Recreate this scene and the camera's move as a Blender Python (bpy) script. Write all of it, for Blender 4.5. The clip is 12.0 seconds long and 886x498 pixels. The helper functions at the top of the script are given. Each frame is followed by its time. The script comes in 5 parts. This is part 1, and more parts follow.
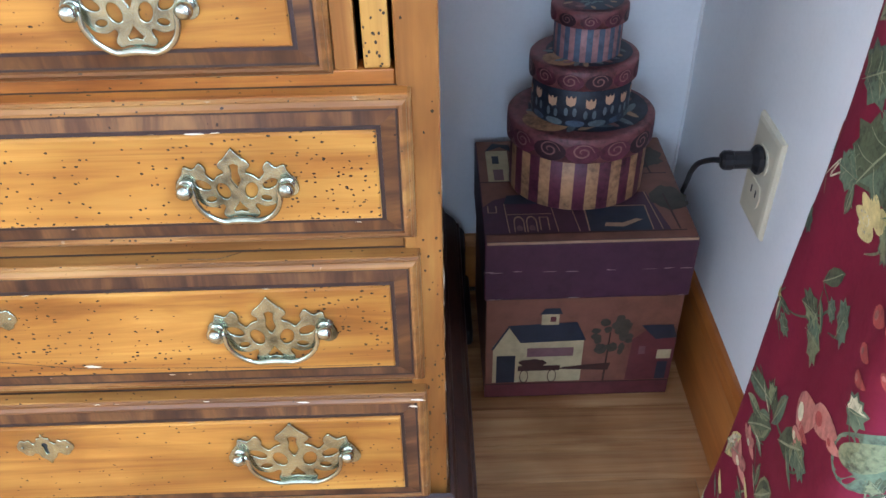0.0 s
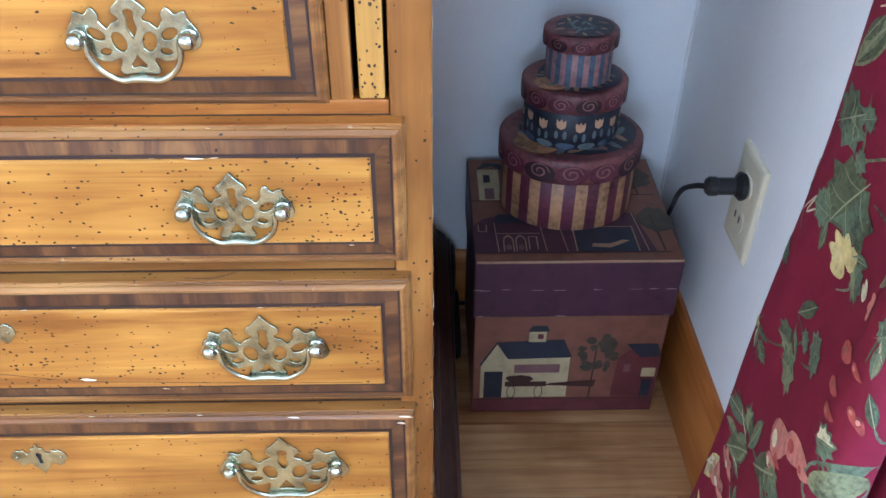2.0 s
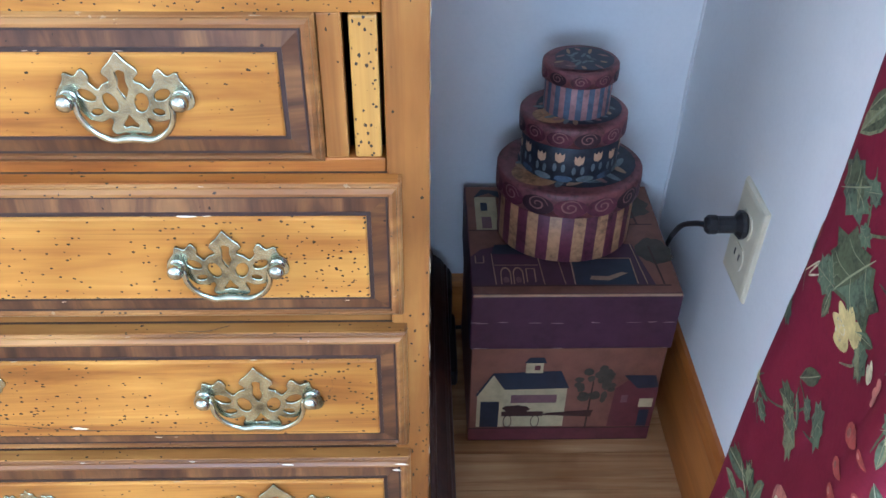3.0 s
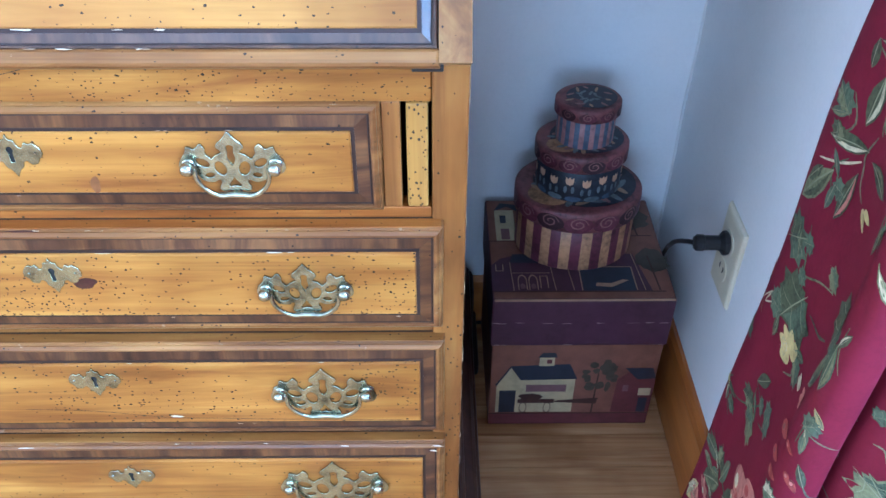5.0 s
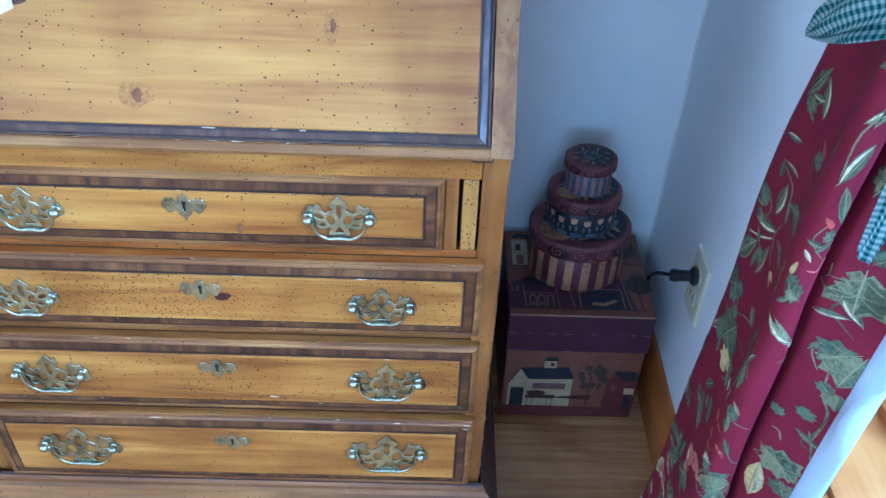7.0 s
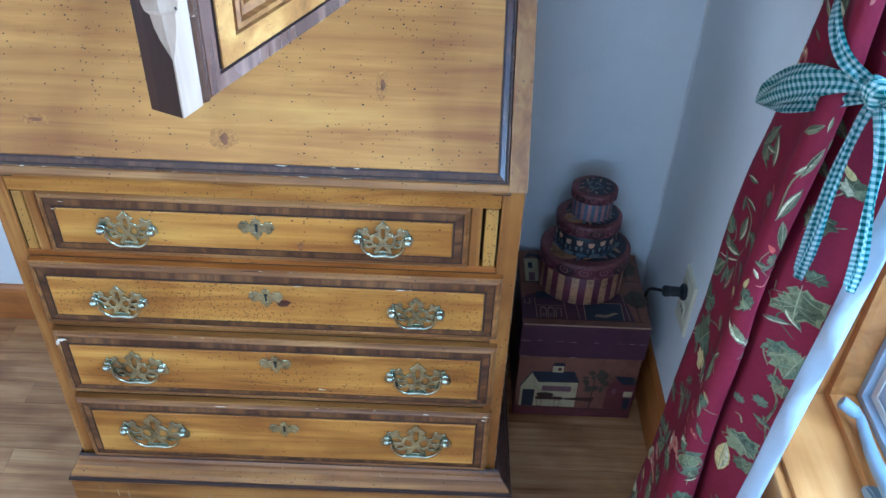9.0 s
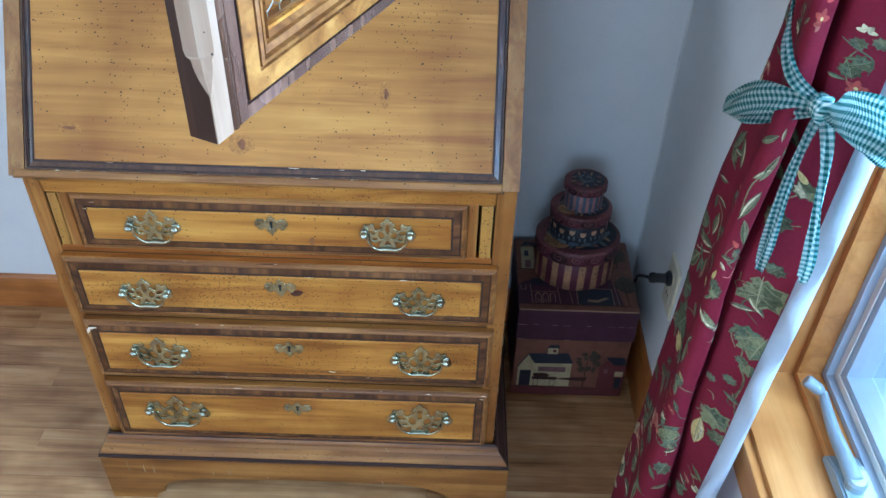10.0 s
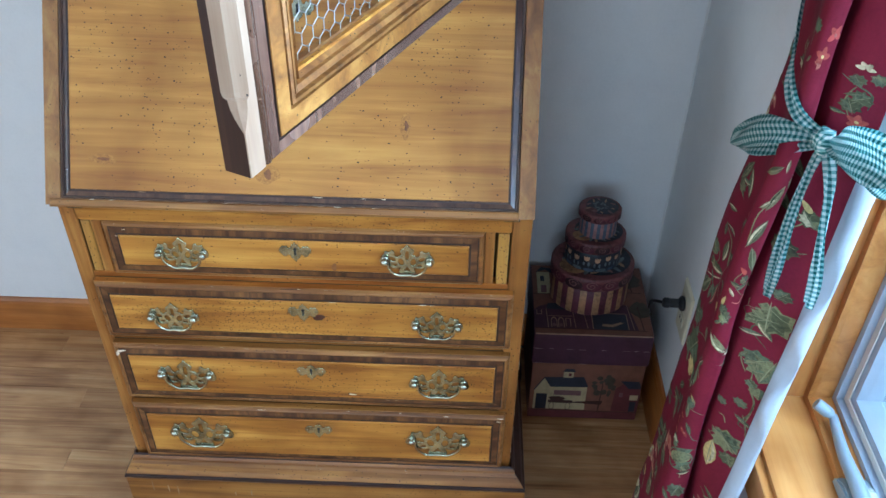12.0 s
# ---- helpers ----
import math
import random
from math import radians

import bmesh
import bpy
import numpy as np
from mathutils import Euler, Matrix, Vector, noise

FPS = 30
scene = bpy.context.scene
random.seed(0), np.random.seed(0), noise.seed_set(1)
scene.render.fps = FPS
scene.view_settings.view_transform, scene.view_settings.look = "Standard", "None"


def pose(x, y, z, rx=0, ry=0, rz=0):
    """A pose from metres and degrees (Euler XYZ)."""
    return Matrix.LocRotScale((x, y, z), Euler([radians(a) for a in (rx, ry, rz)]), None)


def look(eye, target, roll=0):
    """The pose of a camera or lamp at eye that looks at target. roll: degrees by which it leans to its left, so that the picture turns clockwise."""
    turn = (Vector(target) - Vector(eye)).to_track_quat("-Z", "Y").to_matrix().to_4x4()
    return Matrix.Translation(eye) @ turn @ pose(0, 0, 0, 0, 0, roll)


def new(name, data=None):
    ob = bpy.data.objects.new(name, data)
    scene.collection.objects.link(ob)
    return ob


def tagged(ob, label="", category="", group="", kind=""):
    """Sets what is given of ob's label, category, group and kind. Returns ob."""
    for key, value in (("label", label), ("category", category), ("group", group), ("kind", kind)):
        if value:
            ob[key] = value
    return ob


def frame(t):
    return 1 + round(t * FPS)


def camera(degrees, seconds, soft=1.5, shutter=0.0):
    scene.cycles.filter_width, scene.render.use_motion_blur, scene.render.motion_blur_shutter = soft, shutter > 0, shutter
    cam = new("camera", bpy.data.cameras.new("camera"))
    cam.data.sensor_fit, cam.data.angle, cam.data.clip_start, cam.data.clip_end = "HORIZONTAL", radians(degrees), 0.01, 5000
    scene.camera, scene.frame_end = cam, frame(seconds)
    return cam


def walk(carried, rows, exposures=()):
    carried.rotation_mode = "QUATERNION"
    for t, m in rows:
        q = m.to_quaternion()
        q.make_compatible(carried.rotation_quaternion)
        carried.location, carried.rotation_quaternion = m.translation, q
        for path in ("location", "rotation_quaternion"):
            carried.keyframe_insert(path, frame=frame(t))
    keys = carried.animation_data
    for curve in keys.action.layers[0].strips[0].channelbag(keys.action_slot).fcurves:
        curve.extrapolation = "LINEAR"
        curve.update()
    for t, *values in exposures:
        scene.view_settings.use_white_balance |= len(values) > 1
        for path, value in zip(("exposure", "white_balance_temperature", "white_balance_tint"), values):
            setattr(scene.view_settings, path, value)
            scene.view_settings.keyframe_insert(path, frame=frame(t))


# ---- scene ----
cam = camera(54.3, 12.0)
PATH = [
    (0, (-0.01, -0.497, 0.857), (0.012, 1.068, -0.388), -1.1),
    (0.5, (-0.01, -0.499, 0.859), (0.011, 1.068, -0.383), -0.9),
    (1, (-0.007, -0.501, 0.864), (0.02, 1.069, -0.375), -0.5),
    (1.5, (-0.007, -0.505, 0.871), (0.027, 1.067, -0.365), -0.0),
    (2, (-0.009, -0.504, 0.879), (0.033, 1.07, -0.355), 0.4),
    (2.5, (-0.01, -0.48, 0.893), (0.039, 1.091, -0.344), 0.8),
    (2.7, (-0.009, -0.469, 0.899), (0.042, 1.1, -0.341), 0.9),
    (4.3, (-0.014, -0.495, 0.969), (0.027, 1.047, -0.303), 0.5),
    (4.5, (-0.02, -0.512, 0.986), (0.017, 1.026, -0.292), 0.5),
    (5, (-0.032, -0.561, 1.036), (-0.006, 0.972, -0.248), 0.4),
    (5.5, (-0.044, -0.606, 1.077), (-0.026, 0.921, -0.215), 0.5),
    (6, (-0.056, -0.648, 1.128), (-0.036, 0.874, -0.17), 1.0),
    (6.5, (-0.072, -0.696, 1.188), (-0.044, 0.828, -0.107), 1.8),
    (7, (-0.088, -0.753, 1.244), (-0.054, 0.78, -0.041), 2.5),
    (7.2, (-0.09, -0.782, 1.269), (-0.061, 0.762, -0.003), 2.6),
    (8.8, (-0.11, -0.901, 1.361), (-0.105, 0.664, 0.115), 2.5),
    (9, (-0.109, -0.91, 1.373), (-0.105, 0.648, 0.119), 2.4),
    (9.5, (-0.108, -0.938, 1.409), (-0.102, 0.603, 0.135), 2.2),
    (10, (-0.104, -0.979, 1.453), (-0.107, 0.55, 0.165), 1.8),
    (10.5, (-0.107, -1.001, 1.471), (-0.12, 0.529, 0.184), 1.3),
    (11, (-0.108, -1.004, 1.474), (-0.136, 0.535, 0.196), 0.9),
    (11.5, (-0.105, -1.003, 1.478), (-0.144, 0.546, 0.214), 0.8),
    (12, (-0.106, -1.009, 1.482), (-0.149, 0.554, 0.236), 0.9),
]
EXPOSURE = [(0, 0.57, 4950, 10), (2.5, 0.61, 4700, 9), (4.5, 0.53, 4350, 8), (5.5, 0.41, 4150, 6), (7, 0.03, 3900, 3), (9.5, -0.36, 4450, 2), (10.5, -0.46, 4800, 2), (12, -0.46, 4950, 2)]
walk(cam, [(t, look(eye, target, roll)) for t, eye, target, roll in PATH], EXPOSURE)

# ---------- light ----------
world = bpy.data.worlds.new("sky")
scene.world = world
world.use_nodes = True
wn = world.node_tree.nodes
sky = wn.new("ShaderNodeTexSky")
sky.sky_type, sky.sun_disc = "NISHITA", False
sky.sun_elevation, sky.sun_rotation = radians(48), radians(150)
world.node_tree.links.new(sky.outputs[0], wn["Background"].inputs[0])
wn["Background"].inputs[1].default_value = 0.12
sun = new("sun", bpy.data.lights.new("sun", "SUN"))
sun.data.energy, sun.data.angle, sun.data.color = 2.0, radians(3), (1, 0.95, 0.88)
sun.matrix_world = look((3, 5, 7), (0, 0, 0))


def window_light(name, eye, target, sx, sy, power, colour):
    ob = new(name, bpy.data.lights.new(name, "AREA"))
    ob.data.shape, ob.data.size, ob.data.size_y = "RECTANGLE", sx, sy
    ob.data.energy, ob.data.color = power, colour
    ob.matrix_world = look(eye, target)
    return ob


window_light("window_daylight", (0.60, -0.66, 1.36), (-1.0, -0.66, 1.22), 1.0, 1.08, 52, (0.72, 0.86, 1.0))
window_light("rear_window_daylight", (-0.8, -3.76, 1.45), (-0.8, 0, 1.2), 1.9, 1.3, 31, (0.88, 0.95, 1.0))
window_light("left_window_daylight", (-3.46, -2.2, 1.45), (0, -1.6, 1.0), 1.9, 1.3, 50, (1.0, 0.95, 0.87))

# ---------- materials ----------
def nodes_of(name):
    m = bpy.data.materials.new(name)
    m.use_nodes = True
    nt = m.node_tree
    return m, nt, nt.nodes["Principled BSDF"]


def nd(nt, kind, **values):
    n = nt.nodes.new(kind)
    for k, v in values.items():
        if k in n.inputs:
            n.inputs[k].default_value = v
    return n


def ramp(nt, fac, stops):
    n = nt.nodes.new("ShaderNodeValToRGB")
    el = n.color_ramp.elements
    while len(el) < len(stops):
        el.new(0.5)
    for e, (p, c) in zip(el, stops):
        e.position, e.color = p, (*c, 1)
    nt.links.new(fac, n.inputs[0])
    return n.outputs[0]


def mix(nt, fac, a, b, mode="MIX"):
    n = nt.nodes.new("ShaderNodeMix")
    n.data_type, n.blend_type = "RGBA", mode
    for sock, v in ((n.inputs[0], fac), (n.inputs[6], a), (n.inputs[7], b)):
        if isinstance(v, bpy.types.NodeSocket):
            nt.links.new(v, sock)
        elif isinstance(v, (int, float)):
            sock.default_value = v
        else:
            sock.default_value = (*v, 1)
    return n.outputs[2]


def math_node(nt, op, a, b=0.0):
    n = nt.nodes.new("ShaderNodeMath")
    n.operation = op
    for sock, v in zip(n.inputs, (a, b)):
        if isinstance(v, bpy.types.NodeSocket):
            nt.links.new(v, sock)
        else:
            sock.default_value = v
    return n.outputs[0]


def coords(nt, scale=(1, 1, 1), shuffle=True):
    """Object coordinates in metres, shifted from object to object."""
    tc = nt.nodes.new("ShaderNodeTexCoord")
    out = tc.outputs["Object"]
    if shuffle:
        info = nt.nodes.new("ShaderNodeObjectInfo")
        add = nt.nodes.new("ShaderNodeVectorMath")
        add.operation = "MULTIPLY_ADD"
        nt.links.new(info.outputs["Random"], add.inputs[0])
        add.inputs[1].default_value = (7.3, 5.1, 3.7)
        nt.links.new(out, add.inputs[2])
        out = add.outputs[0]
    mp = nt.nodes.new("ShaderNodeMapping")
    mp.inputs["Scale"].default_value = scale
    nt.links.new(out, mp.inputs["Vector"])
    return mp.outputs[0], out


def noise_tex(nt, vec, scale, detail=4.0, rough=0.55, distort=0.0):
    n = nd(nt, "ShaderNodeTexNoise", Scale=scale, Detail=detail, Roughness=rough, Distortion=distort)
    nt.links.new(vec, n.inputs["Vector"])
    return n.outputs["Fac"]


def bump(nt, bsdf, height, strength, distance=0.001):
    n = nd(nt, "ShaderNodeBump", Strength=strength, Distance=distance)
    nt.links.new(height, n.inputs["Height"])
    nt.links.new(n.outputs[0], bsdf.inputs["Normal"])


def wood(name, dark, mid, light, axis=0, specks=0.0, rough=0.38, worn=0.0, grain=1.0, coat=0.0, smoke=0.5):
    """Finished timber with its grain along one axis; specks: share of distressing marks."""
    m, nt, b = nodes_of(name)
    sc = [26.0 * grain] * 3
    sc[axis] = 1.6 * grain
    vec, raw = coords(nt, sc)
    figure = noise_tex(nt, vec, 1.0, 5, 0.6, 1.4)
    sf = [160.0] * 3
    sf[axis] = 6.0
    vec2, _ = coords(nt, sf)
    fine = noise_tex(nt, vec2, 1.0, 3, 0.6, 0.3)
    blotch = noise_tex(nt, raw, 6.0, 3, 0.5, 0.4)
    col = ramp(nt, figure, ((0.25, dark), (0.48, mid), (0.72, light)))
    col = mix(nt, math_node(nt, "MULTIPLY", fine, 0.35), col, dark)
    ss = [70.0 * grain] * 3
    ss[axis] = 1.3
    vec3, _ = coords(nt, ss)
    streak = noise_tex(nt, vec3, 1.0, 4, 0.65, 0.8)
    col = mix(nt, math_node(nt, "MULTIPLY", math_node(nt, "SMOOTH_MIN", math_node(nt, "MAXIMUM", math_node(nt, "SUBTRACT", streak, 0.52), 0.0), 0.14), 5.0), col, dark)
    tone = ramp(nt, blotch, ((0.30, (0.55, 0.45, 0.36)), (0.60, (1, 1, 1))))
    col = mix(nt, 0.85, col, tone, "MULTIPLY")
    sm = [30.0 * grain] * 3
    sm[axis] = 2.0
    vec4, _ = coords(nt, sm)
    haze = noise_tex(nt, vec4, 1.0, 4, 0.6, 0.9)
    col = mix(nt, smoke, col, ramp(nt, haze, ((0.36, (0.58, 0.46, 0.36)), (0.52, (1, 1, 1)))), "MULTIPLY")
    if specks:
        for scale, size, many in ((330.0, 0.24, 1.15), (190.0, 0.16, 0.7)):
            sv = [scale] * 3
            sv[axis] *= 0.72
            vs, _ = coords(nt, sv)
            v = nd(nt, "ShaderNodeTexVoronoi", Scale=1.0, Randomness=1.0)
            warp = noise_tex(nt, raw, 480.0, 2)
            nt.links.new(vs, v.inputs["Vector"])
            sep = nt.nodes.new("ShaderNodeSeparateColor")
            nt.links.new(v.outputs["Color"], sep.inputs[0])
            reach = math_node(nt, "ADD", math_node(nt, "MULTIPLY", sep.outputs[1], size * 1.7), 0.20)
            dot = math_node(nt, "LESS_THAN", math_node(nt, "ADD", v.outputs["Distance"], math_node(nt, "MULTIPLY", warp, 0.55)), reach)
            area = math_node(nt, "MAXIMUM", math_node(nt, "SUBTRACT", noise_tex(nt, raw, 5.0, 3), 0.36), 0.02)
            some = math_node(nt, "LESS_THAN", sep.outputs[0], math_node(nt, "MULTIPLY", area, specks * many * 2.6))
            col = mix(nt, math_node(nt, "MULTIPLY", dot, some), col, (0.02, 0.007, 0.003))
    if worn:
        w = noise_tex(nt, raw, 55.0, 4, 0.7)
        col = mix(nt, math_node(nt, "MULTIPLY", math_node(nt, "GREATER_THAN", w, 0.68), worn), col, (0.62, 0.5, 0.36))
    nt.links.new(col, b.inputs["Base Color"])
    r = math_node(nt, "ADD", math_node(nt, "MULTIPLY", blotch, 0.22), rough - 0.11)
    nt.links.new(r, b.inputs["Roughness"])
    b.inputs["Coat Weight"].default_value = coat
    b.inputs["Coat Roughness"].default_value = 0.25
    bump(nt, b, mix(nt, 0.5, streak, fine), 0.3, 0.0006)
    return m


def plain(name, colour, rough=0.6, metal=0.0, vary=0.25, scale=40.0, relief=0.1, coat=0.0):
    """A surface of one colour with fine mottling."""
    m, nt, b = nodes_of(name)
    vec, raw = coords(nt)
    n1 = noise_tex(nt, raw, scale, 5, 0.65)
    n2 = noise_tex(nt, raw, scale * 0.13, 3, 0.5)
    dark = tuple(c * (1 - vary) for c in colour)
    lite = tuple(min(1, c * (1 + vary * 0.6)) for c in colour)
    col = ramp(nt, mix(nt, 0.45, n1, n2), ((0.36, dark), (0.5, colour), (0.64, lite)))
    nt.links.new(col, b.inputs["Base Color"])
    b.inputs["Roughness"].default_value = rough
    b.inputs["Metallic"].default_value = metal
    b.inputs["Coat Weight"].default_value = coat
    bump(nt, b, n1, relief, 0.0008)
    return m


PINE = wood("pine_along", (0.20, 0.062, 0.008), (0.47, 0.208, 0.030), (0.68, 0.365, 0.068), 0, 0.75, coat=0.08)
PINE_UP = wood("pine_upright", (0.14, 0.044, 0.009), (0.33, 0.135, 0.024), (0.50, 0.25, 0.058), 2, 0.45, coat=0.08)
PINE_RED = wood("pine_rail", (0.11, 0.026, 0.005), (0.36, 0.125, 0.016), (0.56, 0.265, 0.044), 0, 0.4, coat=0.08)
PINE_FALL = wood("pine_fall", (0.26, 0.09, 0.014), (0.45, 0.205, 0.034), (0.60, 0.315, 0.062), 0, 0.6, coat=0.12, smoke=0.12)
EDGE = wood("pine_moulding", (0.07, 0.025, 0.007), (0.26, 0.108, 0.024), (0.45, 0.222, 0.056), 0, 0.25, worn=0.2, coat=0.15)
BAND_H = wood("walnut_band", (0.026, 0.010, 0.006), (0.11, 0.046, 0.018), (0.29, 0.135, 0.040), 2, 0.05, rough=0.34, coat=0.08)
BAND_V = wood("walnut_band_side", (0.026, 0.010, 0.006), (0.11, 0.046, 0.018), (0.29, 0.135, 0.040), 0, 0.05, rough=0.34, coat=0.08)
PINE_BASE = wood("pine_rail_brown", (0.10, 0.036, 0.008), (0.29, 0.125, 0.024), (0.46, 0.235, 0.054), 0, 0.4, coat=0.08)
FALL_BAND = wood("waxed_walnut_bevel", (0.026, 0.011, 0.008), (0.08, 0.036, 0.02), (0.17, 0.085, 0.04), 2, 0.1, rough=0.3, coat=0.9)
FALL_STILE = wood("waxed_pine_stile", (0.14, 0.05, 0.012), (0.32, 0.145, 0.034), (0.48, 0.26, 0.075), 2, 0.45, rough=0.3, coat=0.6)
DOOR_BAND = wood("waxed_brown_band", (0.05, 0.025, 0.018), (0.14, 0.075, 0.05), (0.26, 0.15, 0.095), 2, 0.25, rough=0.26, worn=0.3, coat=1.0)
# stain of the grooves; also the painted shade line above the drawers
GROOVE = plain("dark_groove_stain", (0.028, 0.012, 0.009), 0.5, vary=0.4)
# near-black pine: the shade of the side faces is put into its colour
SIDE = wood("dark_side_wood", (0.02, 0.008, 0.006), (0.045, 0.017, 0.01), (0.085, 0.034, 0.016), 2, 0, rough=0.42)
LOPER = wood("loper_wood", (0.27, 0.12, 0.018), (0.42, 0.21, 0.036), (0.52, 0.29, 0.07), 2, 2.2)
OAK_TRIM = wood("oak_trim", (0.40, 0.16, 0.032), (0.54, 0.25, 0.06), (0.63, 0.33, 0.10), 1, 0, rough=0.36, grain=0.8)
OAK_TRIM_X = wood("oak_trim_along", (0.40, 0.16, 0.032), (0.54, 0.25, 0.06), (0.63, 0.33, 0.10), 0, 0, rough=0.36, grain=0.8)
OAK_TRIM_Z = wood("oak_trim_upright", (0.40, 0.16, 0.032), (0.54, 0.25, 0.06), (0.63, 0.33, 0.10), 2, 0, rough=0.36, grain=0.8)
BASE_X = wood("stained_baseboard_along", (0.36, 0.12, 0.02), (0.50, 0.19, 0.035), (0.60, 0.27, 0.07), 0, 0, rough=0.36, grain=0.8)
BASE_Y = wood("stained_baseboard_side", (0.36, 0.12, 0.02), (0.50, 0.19, 0.035), (0.60, 0.27, 0.07), 1, 0, rough=0.36, grain=0.8)
OAK = wood("oak_floor", (0.28, 0.12, 0.042), (0.56, 0.315, 0.125), (0.69, 0.46, 0.225), 0, 0, rough=0.36, grain=1.3)
PALE = wood("pale_edge_wood", (0.26, 0.16, 0.095), (0.38, 0.26, 0.17), (0.47, 0.35, 0.25), 2, 0.05)
BRASS = plain("aged_brass", (0.40, 0.42, 0.31), 0.27, 1.0, 0.8, 60, 0.55)
PEWTER = plain("worn_bright_brass", (0.47, 0.47, 0.36), 0.25, 1.0, 0.35, 40, 0.2)
WALL = plain("painted_wall", (0.80, 0.80, 0.79), 0.7, vary=0.03, scale=180, relief=0.12)
CEIL = plain("ceiling_paint", (0.75, 0.74, 0.72), 0.8, vary=0.03, scale=120)
IVORY = plain("ivory_plastic", (0.66, 0.61, 0.45), 0.35, vary=0.05)
BLACK = plain("black_rubber", (0.012, 0.012, 0.014), 0.42, vary=0.2)
# white vinyl with its backlit blue shade mixed into the colour
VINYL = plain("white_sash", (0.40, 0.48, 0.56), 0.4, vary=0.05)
GREY = plain("grey_metal", (0.27, 0.34, 0.38), 0.38, vary=0.08, metal=0.2)

for m_ in (BAND_H, BAND_V, PINE, PINE_RED, PINE_BASE, PINE_UP):
    m_.node_tree.nodes["Principled BSDF"].inputs["Specular IOR Level"].default_value = 0.35

# ---------- mesh helpers ----------
BASE = {}


def thing(name, at, label, category, group="", kind=""):
    ob = new(name)
    ob.location = at
    BASE[ob.name] = Vector(at)
    return tagged(ob, label, category, group, kind)


def mesh_of(name, bm, mats, smooth=False):
    me = bpy.data.meshes.new(name)
    bm.to_mesh(me)
    bm.free()
    for mt in mats if isinstance(mats, (list, tuple)) else [mats]:
        me.materials.append(mt)
    if smooth:
        me.shade_smooth()
    return me


def part(name, bm, mats, parent, label="", smooth=False):
    """One mesh, given in world metres, under a thing or a part."""
    bmesh.ops.recalc_face_normals(bm, faces=bm.faces[:])
    off = BASE[parent.name]
    for v in bm.verts:
        v.co -= off
    ob = new(name, mesh_of(name, bm, mats, smooth))
    ob.parent = parent
    BASE[ob.name] = off
    return tagged(ob, label)


def solid(name, bm, mats, at, label, category, group="", kind="", smooth=False):
    """A thing of one mesh, given in world metres, with its origin at a place."""
    bmesh.ops.recalc_face_normals(bm, faces=bm.faces[:])
    for v in bm.verts:
        v.co -= Vector(at)
    ob = new(name, mesh_of(name, bm, mats, smooth))
    ob.location = at
    BASE[ob.name] = Vector(at)
    return tagged(ob, label, category, group, kind)


def block(x0, x1, y0, y1, z0, z1, b=0.0, bm=None, seg=2):
    bm = bm or bmesh.new()
    vs = [bm.verts.new((x, y, z)) for x in (x0, x1) for y in (y0, y1) for z in (z0, z1)]
    fs = [bm.faces.new([vs[i] for i in q]) for q in ((0, 1, 3, 2), (4, 6, 7, 5), (0, 4, 5, 1), (2, 3, 7, 6), (0, 2, 6, 4), (1, 5, 7, 3))]
    if b:
        es = {e for f in fs for e in f.edges}
        bmesh.ops.bevel(bm, geom=list(es), offset=b, segments=seg, affect="EDGES", profile=0.5)
    return bm


def prism(outline, y0, y1, bm=None, turn=None):
    """An outline in (x, z) drawn out from y0 to y1; turn maps each corner to its place."""
    bm = bm or bmesh.new()
    turn = turn or (lambda x, y, z: (x, y, z))
    a = [bm.verts.new(turn(x, y0, z)) for x, z in outline]
    c = [bm.verts.new(turn(x, y1, z)) for x, z in outline]
    bm.faces.new(a)
    bm.faces.new(c[::-1])
    n = len(a)
    for i in range(n):
        bm.faces.new((a[i], a[(i + 1) % n], c[(i + 1) % n], c[i]))
    return bm


def rect_rings(x0, x1, z0, z1, steps, turn=None, fill=True, bm=None):
    """A stepped or moulded panel: rings of a rectangle, each (inset, depth), joined in turn."""
    bm = bm or bmesh.new()
    turn = turn or (lambda x, y, z: (x, y, z))
    prev = None
    for d, y in steps:
        ring = [bm.verts.new(turn(x, y, z)) for x, z in ((x0 + d, z0 + d), (x1 - d, z0 + d), (x1 - d, z1 - d), (x0 + d, z1 - d))]
        if prev:
            for i in range(4):
                bm.faces.new((prev[i], prev[(i + 1) % 4], ring[(i + 1) % 4], ring[i]))
        prev = ring
    if fill:
        bm.faces.new(prev)
    return bm


def tube(path, r, n=10, bm=None, radii=None, caps=True):
    """A round bar along a path of points."""
    bm = bm or bmesh.new()
    pts = [Vector(p) for p in path]
    rings = []
    up = Vector((0.13, 0.37, 0.92))
    for i, p in enumerate(pts):
        t = (pts[min(i + 1, len(pts) - 1)] - pts[max(i - 1, 0)]).normalized()
        s = t.cross(up).normalized()
        u = s.cross(t)
        rr = radii[i] if radii else r
        rings.append([bm.verts.new(p + rr * (math.cos(2 * math.pi * k / n) * s + math.sin(2 * math.pi * k / n) * u)) for k in range(n)])
    for a, b in zip(rings, rings[1:]):
        for k in range(n):
            bm.faces.new((a[k], a[(k + 1) % n], b[(k + 1) % n], b[k]))
    if caps:
        bm.faces.new(rings[0])
        bm.faces.new(rings[-1][::-1])
    return bm


